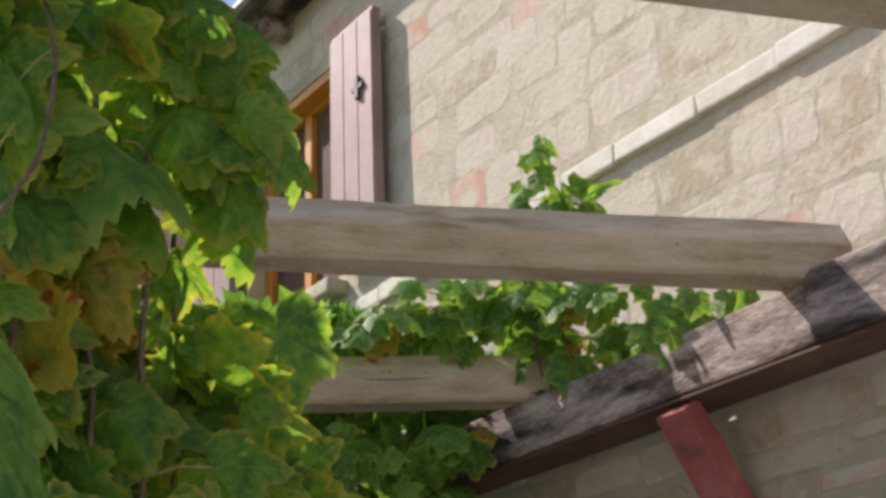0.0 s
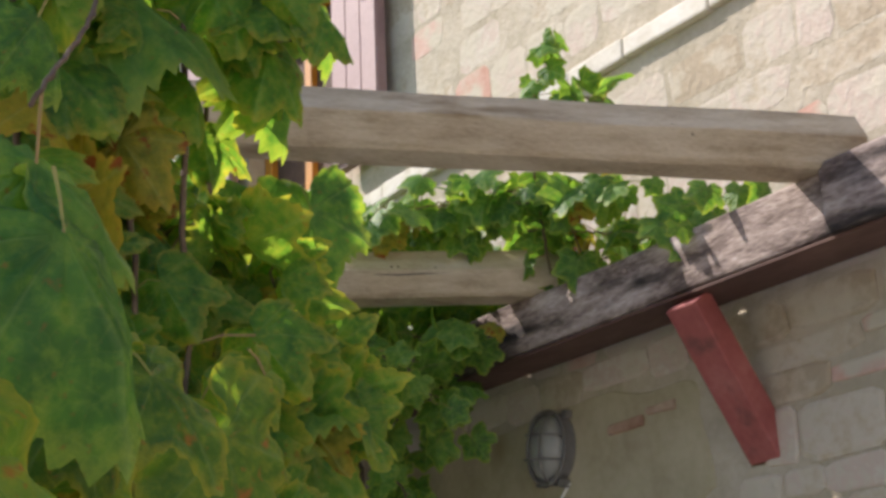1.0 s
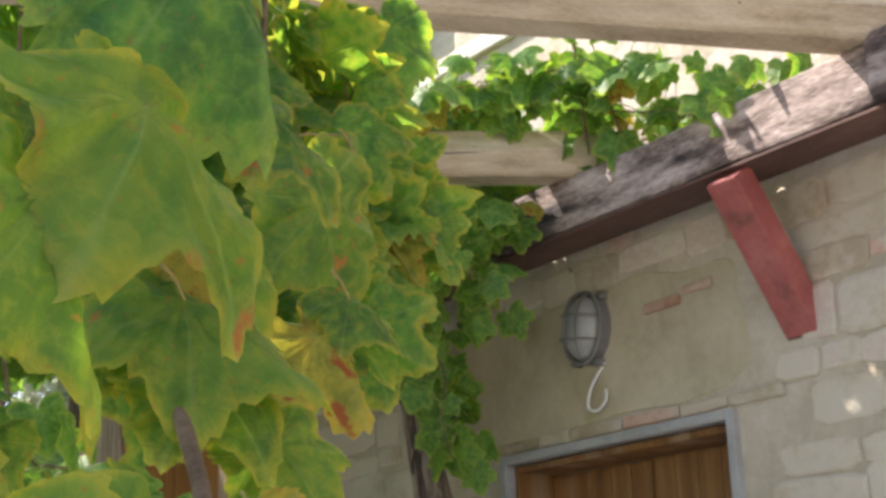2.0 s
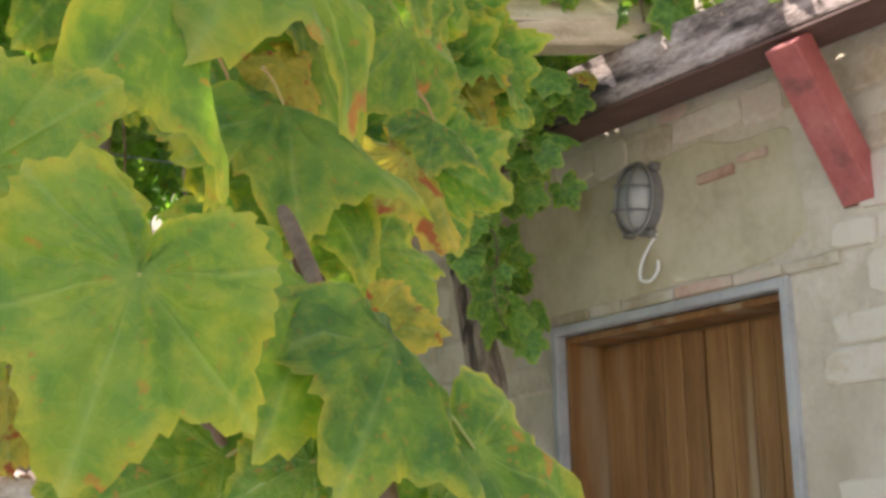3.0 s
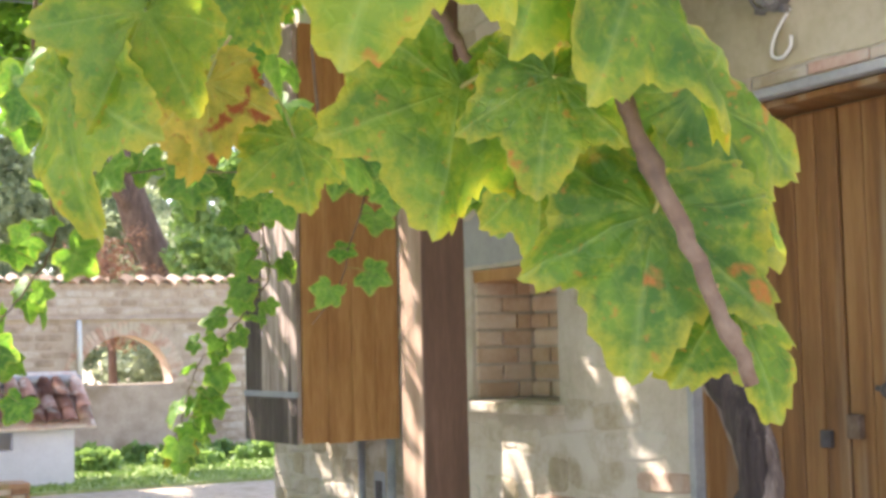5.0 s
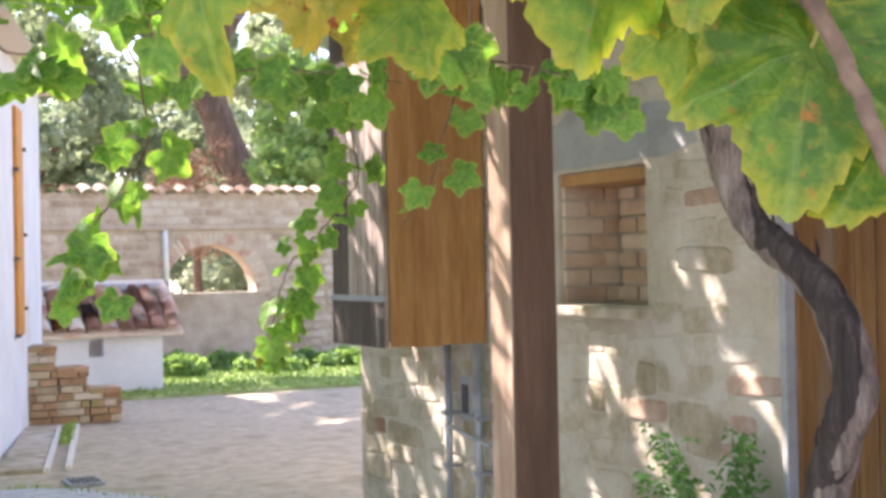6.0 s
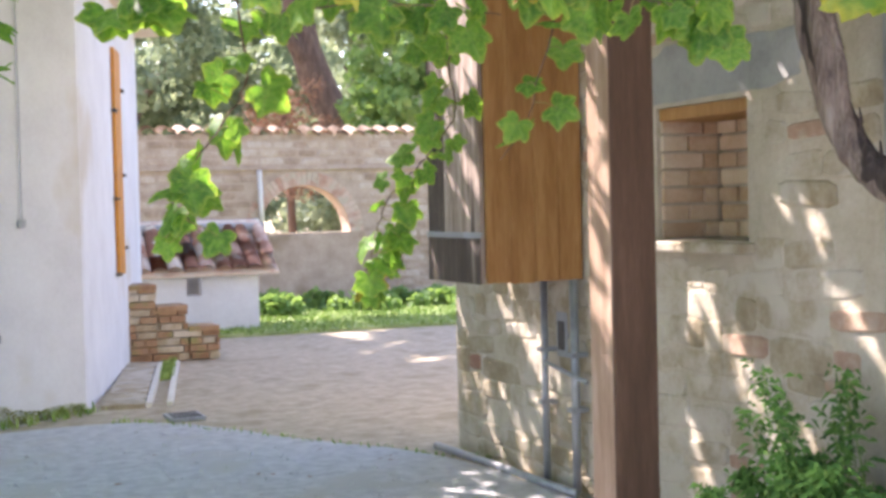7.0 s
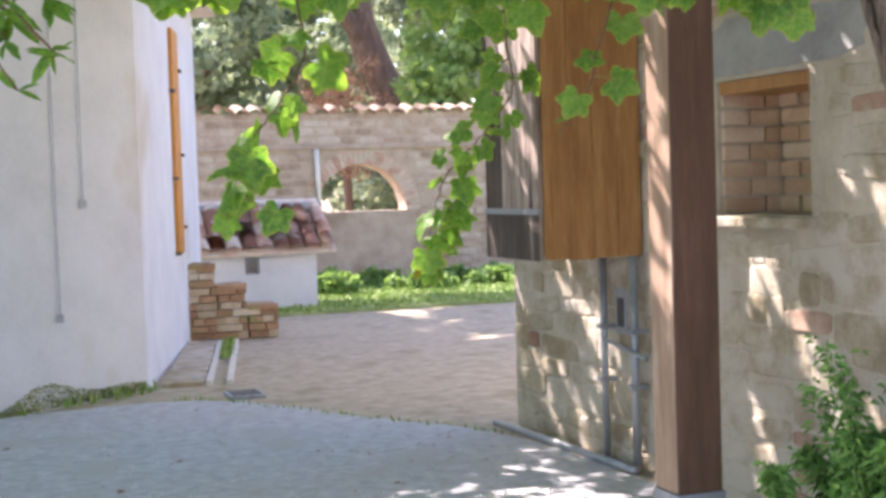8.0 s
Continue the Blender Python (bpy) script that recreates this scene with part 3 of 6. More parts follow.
def window():
    w = thing("window_1", "small window with orange wooden frame and open mauve shutters", "window", kind="structure")
    y0, y1, z0, z1 = WIN
    for a, b, c, d, nm in ((y0, y0 + 0.07, z0, z1, "frame_post"), (y1 - 0.07, y1, z0, z1, "frame_post"), (y0 + 0.07, y1 - 0.07, z1 - 0.07, z1, "frame_rail"), (y0 + 0.07, y1 - 0.07, z0, z0 + 0.07, "frame_rail"), ((y0 + y1) / 2 - 0.03, (y0 + y1) / 2 + 0.03, z0 + 0.07, z1 - 0.07, "mullion")):
        part(nm, boxed((WX + 0.08, a + 0.002, c + 0.002), (WX + 0.15, b - 0.002, d - 0.002), 0.006), M_ORANGE, w)
    part("lintel_board", boxed((WX + 0.005, y0 + 0.003, z1 - 0.045), (WX + 0.078, y1 - 0.003, z1 - 0.004)), M_ORANGE, w)
    part("pane", boxed((WX + 0.11, y0 + 0.07, z0 + 0.07), (WX + 0.115, y1 - 0.07, z1 - 0.07)), M_DARKWOOD, w, "dark window pane")
    part("sill", boxed((WX - 0.09, y0 - 0.06, z0 - 0.06), (WX + 0.075, y1 + 0.1, z0 - 0.004), 0.01, 0.003), M_STONE, w)
    for k, (a, b) in enumerate(((4.03, 4.345), (5.21, 5.68))):
        s = part("shutter", boxed((WX - 0.075, a, z0 + 0.0), (WX - 0.035, b, z1 + 0.03), 0.004), M_SHUTTER, w, "faded mauve painted shutter, open")
        n = 3
        for i in range(n):
            part("shutter_board", boxed((WX - 0.083, a + (b - a) * i / n + 0.003, z0 + 0.02), (WX - 0.074, a + (b - a) * (i + 1) / n - 0.003, z1 + 0.01), 0.002), M_SHUTTER, s)
        yy = b - 0.06 if k == 0 else a + 0.06
        bm = boxed((WX - 0.10, 4.11 if k == 0 else b - 0.1, 4.32), (WX - 0.084, 4.135 if k == 0 else b - 0.075, 4.42), 0.002)
        box(bm, (WX - 0.097, 4.085 if k == 0 else b - 0.13, 4.36), (WX - 0.085, 4.16 if k == 0 else b - 0.05, 4.38))
        part("shutter_catch", bm, M_IRON, s, "black iron catch")
        part("pintle", boxed((WX - 0.04, yy, 4.5), (WX, yy + 0.02, 4.53)), M_IRON, s)
        part("pintle", boxed((WX - 0.04, yy, 3.8), (WX, yy + 0.02, 3.83)), M_IRON, s)


window()


def plank_door():
    d = thing("door_1", "closed double door of brown vertical boards in a grey frame", "door", kind="structure")
    y0, y1, z0, z1 = DOOR
    for a, b, c, e, nm in ((y0 - 0.02, y0 + 0.008, z0, z1 + 0.022, "frame_jamb"), (y1 - 0.008, y1 + 0.02, z0, z1 + 0.022, "frame_jamb"), (y0 + 0.008, y1 - 0.008, z1 - 0.006, z1 + 0.022, "frame_head")):
        part(nm, boxed((WX - 0.022, a, c), (WX + 0.02, b, e), 0.004), M_CONCRETE, d, "grey cement door surround")
    part("reveal_lining", boxed((WX + 0.021, y1 - 0.02, 0), (WX + 0.18, y1 - 0.001, z1 - 0.01), 0.002), M_DOOR, d)
    part("reveal_lining", boxed((WX + 0.021, y0 + 0.001, 0), (WX + 0.18, y0 + 0.02, z1 - 0.01), 0.002), M_DOOR, d)
    part("reveal_lining", boxed((WX + 0.021, y0 + 0.021, z1 - 0.03), (WX + 0.18, y1 - 0.021, z1 - 0.01), 0.002), M_DOOR, d)
    part("threshold", boxed((WX - 0.02, y0 + 0.013, -0.02), (WX + 0.2, y1 - 0.013, 0.03), 0.006), M_CONCRETE, d)
    mid = 3.21
    for a, b in ((y0 + 0.022, mid - 0.003), (mid + 0.003, y1 - 0.022)):
        leaf = part("door_leaf", boxed((WX + 0.175, a, 0.03), (WX + 0.21, b, z1 - 0.032)), M_DOOR, d)
        n = 5
        for i in range(n):
            part("board", boxed((WX + 0.16, a + (b - a) * i / n + 0.002, 0.035), (WX + 0.176, a + (b - a) * (i + 1) / n - 0.002, z1 - 0.036), 0.006), M_DOOR, leaf)
    bm = bmesh.new()
    bmesh.ops.create_uvsphere(bm, u_segments=10, v_segments=8, radius=0.022, matrix=Matrix.Translation((WX + 0.125, 3.03, 1.2)))
    tube(bm, [(WX + 0.16, 3.03, 1.2), (WX + 0.12, 3.03, 1.2)], 0.009, 8)
    tube(bm, [(WX + 0.13, 2.985, 1.195), (WX + 0.13, 3.075, 1.205)], 0.008, 8)
    tube(bm, [(WX + 0.13, 3.03, 1.15), (WX + 0.13, 3.03, 1.24)], 0.008, 8)
    part("door_knob", bm, M_IRON, d, "dark iron turn handle")
    bm = boxed((WX + 0.135, 3.15, 1.06), (WX + 0.16, 3.2, 1.13), 0.006)
    part("padlock", bm, M_CANE, d, "small worn brass padlock")
    part("hasp", boxed((WX + 0.14, 3.27, 1.03), (WX + 0.16, 3.31, 1.08), 0.004), M_IRON, d)


plank_door()


def wall_lamp():
    lamp = thing("wall_lamp", "oval grey bulkhead lamp with a wire cage", "lamp", at=(WX, 3.25, 2.392))
    lamp.rotation_euler = (radians(9), 0, 0)
    bm = bmesh.new()
    bmesh.ops.create_cone(bm, cap_ends=True, segments=28, radius1=1, radius2=0.92, depth=1, matrix=Matrix.Translation((-0.02, 0, 0)) @ Matrix.Rotation(-math.pi / 2, 4, "Y") @ Matrix.Diagonal((0.108, 0.082, 0.04, 1)))
    part("backplate", bm, M_LAMP, lamp, smooth=False)
    bm = bmesh.new()
    bmesh.ops.create_uvsphere(bm, u_segments=24, v_segments=14, radius=1, matrix=Matrix.Translation((-0.035, 0, 0)) @ Matrix.Diagonal((0.055, 0.07, 0.095, 1)))
    part("diffuser", bm, M_GLASS, lamp, "dusty frosted glass", True)
    bm = bmesh.new()
    ring = [(-0.045, 0.082 * math.cos(a * math.pi / 12), 0.107 * math.sin(a * math.pi / 12)) for a in range(25)]
    tube(bm, ring, 0.006, 6, False)
    part("cage_ring", bm, M_LAMP, lamp, smooth=True)
    for yy in (-0.027, 0.027):
        h = 0.107 * math.sqrt(1 - (yy / 0.082) ** 2)
        part("cage_bar", tube(bmesh.new(), [(-0.045 - 0.052 * math.cos(a * math.pi / 12), yy, h * math.sin(a * math.pi / 12)) for a in range(-6, 7)], 0.0035, 6), M_LAMP, lamp, smooth=True)
    for zz in (-0.036, 0.036):
        h = 0.082 * math.sqrt(1 - (zz / 0.107) ** 2)
        part("cage_bar", tube(bmesh.new(), [(-0.045 - 0.052 * math.cos(a * math.pi / 12), h * math.sin(a * math.pi / 12), zz) for a in range(-6, 7)], 0.0035, 6), M_LAMP, lamp, smooth=True)
    for yy, zz in ((0.05, -0.1), (-0.05, -0.1), (0.05, 0.1), (-0.05, 0.1)):
        part("lug", boxed((-0.03, yy - 0.012, zz - 0.012), (-0.001, yy + 0.012, zz + 0.012), 0.004), M_LAMP, lamp)
    cab = tube(bmesh.new(), curve_points([(WX - 0.006, 3.205, 2.285), (WX - 0.02, 3.255, 2.215), (WX - 0.025, 3.265, 2.16), (WX - 0.022, 3.23, 2.145), (WX - 0.02, 3.195, 2.17), (WX - 0.025, 3.185, 2.20)], 24), 0.005, 7)
    tagged(part("cable", cab, M_CABLE, None, smooth=True), "loose white cable end looping below the lamp", "cable")


wall_lamp()


# ---- pergola ----
def pergola_beam():
    b = thing("pergola_beam", "heavy weathered beam with flaking pale paint on red brackets", "beam")
    bm = boxed((2.26, 2.02, 2.62), (2.41, 4.35, 2.77), 0.008)
    bmesh.ops.subdivide_edges(bm, edges=[e for e in bm.edges if e.calc_length() > 1], cuts=30)
    for v in bm.verts:
        v.co += Vector((noise.noise(v.co * 6) * 0.006, 0, noise.noise(v.co * 5 + Vector((3, 1, 2))) * 0.006))
    part("beam_length", bm, M_BEAM, b)
    part("beam_length", boxed((2.245, -1.0, 2.615), (2.405, 2.016, 2.785), 0.008), M_BEAM, b, "darker beam length butted on")
    part("underside_board", boxed((2.262, -1.0, 2.606), (2.408, 4.34, 2.614), 0.002), M_UNDER, b, "red-brown painted underside board")
    for y in (2.475, 0.4):
        s = bmesh.new()
        box(s, (-0.036, -0.05, -0.22), (0.036, 0.05, 0.22), 0.006)
        ob = part("bracket", s, M_REDPAINT, b, "red painted wooden strut")
        ob.matrix_basis = pose(2.40, y, 2.415, 0, -34, 0)
        part("bracket_end", boxed((-0.035, -0.049, -0.2235), (0.035, 0.049, -0.2205)), M_CANE, ob)
    s = part("post_stub", boxed((2.33, 2.98, 2.775), (2.39, 3.04, 3.06), 0.005), M_REDPAINT, b, "red painted upright stub")
    return b


pergola_beam()


def rafter(a, b, label, check):
    """An eight-sided rafter between two points, its long checks and chamfers cut in."""
    a, b = Vector(a), Vector(b)
    d = (b - a).normalized()
    side = Vector((0, 0, 1)).cross(d).normalized()
    prof = [(-0.05, -0.058), (-0.04, -0.068), (0.04, -0.068), (0.05, -0.058), (0.08, 0.0), (0.042, 0.068), (-0.042, 0.068), (-0.08, 0.0)]
    bm = bmesh.new()
    rings = []
    n = 26
    for i in range(n):
        p = a.lerp(b, i / (n - 1))
        wob = [noise.noise(Vector((p.x * 3, p.y * 3, k))) * 0.005 for k in range(8)]
        rings.append([bm.verts.new(p + side * u * (1 + wob[k] * 8) + Vector((0, 0, v + wob[k]))) for k, (u, v) in enumerate(prof)])
    for r, s in zip(rings, rings[1:]):
        for k in range(8):
            bm.faces.new((r[k], r[(k + 1) % 8], s[(k + 1) % 8], s[k]))
    bm.faces.new(rings[0])
    bm.faces.new(rings[-1][::-1])
    bmesh.ops.recalc_face_normals(bm, faces=bm.faces)
    ob = part("pergola_rafter", bm, M_RAFTER)
    tagged(ob, label, "rafter", "rafters of the pergola")
    # checks and knots along the near side
    rnd = random.Random(int(a.y * 100))
    for i in range(13):
        p = a.lerp(b, rnd.uniform(0.06, 0.95)) - side * 0.0
        k = bmesh.new()
        near = side if side.y < 0 else -side
        bmesh.ops.create_uvsphere(k, u_segments=8, v_segments=5, radius=1, matrix=Matrix.Translation(p + near * 0.071 + Vector((0, 0, rnd.uniform(-0.012, 0.012)))) @ Matrix.Diagonal((0.006, 0.003, 0.004, 1)))
        part("knot", k, M_DARKWOOD, ob)
    near = side if side.y < 0 else -side
    k = bmesh.new()
    pts = []
    for i in range(30):
        q = a.lerp(b, 0.1 + 0.85 * i / 29) + near * 0.0735
        q.z += -0.008 + 0.01 * noise.noise(Vector((i * 0.25, a.y, 0)))
        pts.append(q)
    tube(k, pts, [0.0003 + check * abs(math.sin(i * 0.35)) for i in range(30)], 5)
    part("drying_check", k, M_IRON, ob)
    return ob


RZ = 2.77 + 0.066
rafter((2.36, 2.002, RZ), (0.55, 2.807, RZ), "pale weathered timber rafter with chamfered edges and knots", 0.0004)
rafter((2.36, 3.02, RZ), (0.9, 3.906, RZ), "grey weathered timber rafter with a long drying crack", 0.0026)
rafter((2.36, 0.9, RZ), (0.4, 1.64, RZ), "pale weathered timber rafter with chamfered edges", 0.0004)


def timber_post():
    p = thing("post", "brown stained square timber post on a grey metal shoe", "post")
    bm = boxed((1.85, 4.25, 0.06), (2.01, 4.40, 2.95), 0.006)
    bmesh.ops.subdivide_edges(bm, edges=[e for e in bm.edges if e.calc_length() > 1], cuts=40)
    for v in bm.verts:
        v.co += Vector((noise.noise(Vector((v.co.x * 40, v.co.y * 40, v.co.z * 2))), noise.noise(Vector((v.co.y * 40, 7, v.co.z * 2))), 0)) * 0.003
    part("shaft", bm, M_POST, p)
    # Thin pale sheet over the shaft that paints the sun on this face.
    part("worn_edge", boxed((1.8435, 4.253, 0.275), (1.8475, 4.396, 2.94)), M_POSTLIT, p, "post face coloured pale as if in the sun")
    bm = boxed((1.842, 4.242, 0.0), (2.018, 4.408, 0.27), 0.003)
    part("metal_shoe", bm, M_METAL, p)


timber_post()


def wood_box():
    b = thing("wood_cabinet", "tall orange-brown plank casing fixed to the stone wall", "cabinet")
    x0, x1, y0, y1, z0, z1 = 2.02, 2.485, 5.66, 6.28, 0.955, 2.75
    part("casing", boxed((x0 + 0.02, y0 + 0.02, z0 + 0.02), (x1 - 0.002, y1 - 0.02, z1 - 0.01)), M_DARKWOOD, b)
    n = 4
    for i in range(n):
        a, c = x0 + 0.012 + (x1 - x0 - 0.012) * i / n, x0 + 0.012 + (x1 - x0 - 0.012) * (i + 1) / n
        part("plank", boxed((a + 0.001, y0, z0 + random.uniform(-0.004, 0.004)), (c - 0.001, y0 + 0.018, z1), 0.002), M_PLANK, b)
    for i in range(3):
        a, c = y0 + 0.02 + (y1 - y0 - 0.02) * i / 3, y0 + 0.02 + (y1 - y0 - 0.02) * (i + 1) / 3
        part("plank", boxed((x0 - 0.008, a + 0.001, z0), (x0 + 0.012, c - 0.001, z1), 0.002), M_DARKPLANK if i == 2 else M_GREYPLANK, b, "" if i == 2 else "pale grey plank")
    # the planks are darker below the strap
    for i in range(3):
        a, c = y0 + 0.02 + (y1 - y0 - 0.02) * i / 3, y0 + 0.02 + (y1 - y0 - 0.02) * (i + 1) / 3
        part("plank_foot", boxed((x0 - 0.011, a + 0.0015, z0 - 0.002), (x0 - 0.0075, c - 0.0015, 1.149)), M_DARKPLANK, b, "darker lower end of the planks")
    part("strap", boxed((x0 - 0.018, y0 - 0.002, 1.15), (x0 - 0.008, y1, 1.175)), M_METAL, b, "thin bright metal strap")
    return b


wood_box()


def conduits():
    for y, lbl in ((5.96, "grey vertical conduit pipe against the stone wall"), (5.665, "thicker grey conduit pipe against the stone wall")):
        c = thing("conduit", lbl, "pipe", "conduits below the casing")
        r = 0.016 if y > 5.8 else 0.019
        part("pipe", tube(bmesh.new(), [(2.44, y, 0.03), (2.44, y, 0.957)], r, 10), M_METAL, c, smooth=True)
        for z in (0.38, 0.62):
            part("clip", boxed((2.41, y - r - 0.008, z), (2.492, y + r + 0.008, z + 0.02), 0.003), M_METAL, c)
    bm = tube(bmesh.new(), [(2.33, 7.05, 0.03), (2.38, 6.4, 0.03), (2.41, 5.62, 0.035)], 0.02, 8)
    tagged(part("ground_pipe", bm, M_METAL, None, smooth=True), "grey pipe lying along the foot of the wall", "pipe")
    bm = tube(bmesh.new(), [(2.44, 5.98, 0.575), (2.36, 5.42, 0.545)], 0.010, 8)
    bmesh.ops.create_uvsphere(bm, u_segments=8, v_segments=6, radius=0.014, matrix=Matrix.Translation((2.36, 5.42, 0.545)))
    tagged(part("rod", bm, M_METAL, None, smooth=True), "thin metal rod with a rounded end across the pipes", "rod")
    bx = thing("junction_plate", "small grey metal plate between the conduits", "plate")
    part("plate", boxed((2.486, 5.83, 0.60), (2.499, 5.93, 0.80), 0.003), M_METAL, bx)
    part("opening", boxed((2.482, 5.85, 0.63), (2.4862, 5.91, 0.76)), M_IRON, bx)


conduits()


# ---- white house ----
def white_house():
    h = thing("white_house", "plain white plastered house with an orange shutter strip", "house")
    foot = [(0.84, 9.52), (-0.1, 8.81), (-5.0, 5.1), (-7.5, 9.0), (-2.0, 16.0), (1.88, 13.5)]
    bm = bmesh.new()
    lo = [bm.verts.new((x, y, -0.1)) for x, y in foot]
    hi = [bm.verts.new((x, y, 3.0)) for x, y in foot]
    for i in range(len(foot)):
        j = (i + 1) % len(foot)
        bm.faces.new((lo[i], lo[j], hi[j], hi[i]))
    bmesh.ops.recalc_face_normals(bm, faces=bm.faces)
    part("wall", bm, M_WHITE, h)
    d = Vector((1.88 - 0.84, 13.5 - 9.52, 0)).normalized()
    nrm = Vector((d.y, -d.x, 0))
    m = Matrix.Translation((0.84, 9.52, 0)) @ Matrix((( d.x, nrm.x, 0, 0), (d.y, nrm.y, 0, 0), (0, 0, 1, 0), (0, 0, 0, 1)))
    s = part("shutter", boxed((1.98, 0.002, 0.80), (2.42, 0.03, 2.62), 0.004), M_ORANGE, h, "orange varnished wooden shutter")
    s.matrix_basis = m
    for z in (1.0, 1.6, 2.3):
        q = part("hinge", boxed((2.40, 0.01, z), (2.52, 0.05, z + 0.025), 0.003), M_IRON, s)
        q = part("hinge", boxed((1.88, 0.01, z - 0.2), (1.99, 0.05, z - 0.175), 0.003), M_IRON, s)
    bm = bmesh.new()
    lo = [bm.verts.new((-2 + (x + 2) * 1.07, 10.5 + (y - 10.5) * 1.07, 3.0)) for x, y in foot]
    hi = [bm.verts.new((-2 + (x + 2) * 1.05, 10.5 + (y - 10.5) * 1.05, 3.1)) for x, y in foot]
    bm.faces.new(hi)
    bm.faces.new(lo)
    for i in range(len(foot)):
        bm.faces.new((lo[i], lo[(i + 1) % len(foot)], hi[(i + 1) % len(foot)], hi[i]))
    bmesh.ops.recalc_face_normals(bm, faces=bm.faces)
    part("roof", bm, M_TILE, h)
    # wires down the near face
    f = Vector((-0.94, -0.71, 0)).normalized()
    out = Vector((f.y, -f.x, 0))
    if out.y > 0:
        out = -out
    for along, z0 in ((0.72, 0.56), (0.50, 1.26)):
        a = Vector((0.84, 9.52, 0)) + f * along + out * 0.012
        part("wire", tube(bmesh.new(), [(a.x, a.y, z0), (a.x, a.y, 2.95)], 0.0045, 6), M_METAL, h, "thin grey cable down the plaster")
        part("bracket", boxed((a.x - 0.02, a.y - 0.02, z0 - 0.04), (a.x + 0.02, a.y + 0.01, z0 + 0.01), 0.004), M_METAL, h)


white_house()


def tiled_hut():
    h = thing("tiled_hut", "low whitewashed hut with a lichen-spotted clay tile roof", "hut")
    bm = bmesh.new()
    x0, x1, y0, y1 = 1.95, 3.37, 14.89, 15.75
    slots = (2.58, 2.74, 0.40, 0.585)
    for a, b, c, d in ((x0, slots[0], -0.05, 0.66), (slots[1], x1, -0.05, 0.66), (slots[0], slots[1], -0.05, slots[2]), (slots[0], slots[1], slots[3], 0.66)):
        box(bm, (a, y0, c), (b, y0 + 0.12, d))
    bmesh.ops.remove_doubles(bm, verts=bm.verts, dist=1e-4)
    part("front_wall", bm, M_WHITE, h)
    part("side_wall", boxed((x0, y0 + 0.12, -0.05), (x0 + 0.12, y1, 0.66)), M_WHITE, h)
    part("side_wall", boxed((x1 - 0.12, y0 + 0.12, -0.05), (x1, y1, 0.66)), M_WHITE, h)
    part("back_wall", boxed((x0, y1, -0.05), (x1, y1 + 0.1, 1.0)), M_WHITE, h)
    slope = math.atan2(0.42, 0.62)
    part("roof_board", boxed((x0 - 0.1, -0.02, -0.03), (x1 + 0.2, 1.0, 0.0)), M_TILE, h).matrix_basis = pose(0, 14.78, 0.64, math.degrees(slope), 0, 0)
    me = None
    rnd = random.Random(6)
    for col in range(10):
        for row in range(3):
            if me is None:
                bm = bmesh.new()
                for k in range(9):
                    a = math.pi * k / 8
                    bm.verts.new((math.cos(a) * 0.088, 0, math.sin(a) * 0.07))
                    bm.verts.new((math.cos(a) * 0.070, 0.36, math.sin(a) * 0.058))
                bm.verts.ensure_lookup_table()
                for k in range(8):
                    bm.faces.new((bm.verts[2 * k], bm.verts[2 * k + 1], bm.verts[2 * k + 3], bm.verts[2 * k + 2]))
                bmesh.ops.solidify(bm, geom=bm.faces, thickness=0.014)
                me = bpy.data.meshes.new("roof_tile")
                bm.to_mesh(me)
                bm.free()
                me.materials.append(M_TILE)
            t = new("roof_tile", me)
            t.parent = h
            t.matrix_basis = pose(0, 14.76, 0.66, math.degrees(slope), 0, 0) @ pose(x0 - 0.02 + col * 0.172 + rnd.uniform(-0.012, 0.012), row * 0.2, row * 0.012 + rnd.uniform(0, 0.012), rnd.uniform(-3, 2), rnd.uniform(-4, 4), rnd.uniform(-3, 3))
    part("ridge", tube(bmesh.new(), [(x0 - 0.1, 15.38, 1.10), (x1 + 0.2, 15.38, 1.10)], 0.06, 8), M_CONCRETE, h, "grey mortar ridge")


tiled_hut()


def brick_steps():
    s = thing("brick_steps", "stepped low wall of mossy reclaimed bricks", "brick wall")
    rnd = random.Random(7)
    me = []
    for k in range(3):
        bm = boxed((-0.5, -0.5, -0.5), (0.5, 0.5, 0.5), 0.05, 0.02)
        m = bpy.data.meshes.new("brick")
        bm.to_mesh(m)
        bm.free()
        m.materials.append((M_OLDBRICK, M_STONE, M_OLDBRICK)[k])
        me.append(m)
    cols = ((1.42, 1.80, 0.66), (1.80, 2.07, 0.47), (2.07, 2.35, 0.28))
    part("core", boxed((1.44, 12.34, -0.05), (1.79, 12.62, 0.62)), M_MORTAR, s)
    part("core", boxed((1.80, 12.34, -0.05), (2.06, 12.62, 0.43)), M_MORTAR, s)
    part("core", boxed((2.07, 12.34, -0.05), (2.34, 12.62, 0.24)), M_MORTAR, s)
    for x0, x1, top in cols:
        z = 0.0
        while z < top - 0.03:
            hgt = min(0.066, top - z)
            x = x0 + rnd.uniform(-0.02, 0.03)
            while x < x1 - 0.03:
                wd = min(rnd.uniform(0.10, 0.24), x1 - x)
                for yy, dd in ((12.32, 0.09),):
                    b = new("brick", rnd.choice(me))
                    b.parent = s
                    b.matrix_basis = Matrix.Translation((x + wd / 2, yy + rnd.uniform(-0.006, 0.006), z + hgt / 2)) @ Matrix.Diagonal((wd - 0.008, dd, hgt - 0.008, 1))
                x += wd
            z += hgt
        part("cap_slab", boxed((x0, 12.27, top - 0.03), (x1, 12.64, top + 0.012), 0.006, 0.005), M_OLDBRICK, s)


brick_steps()


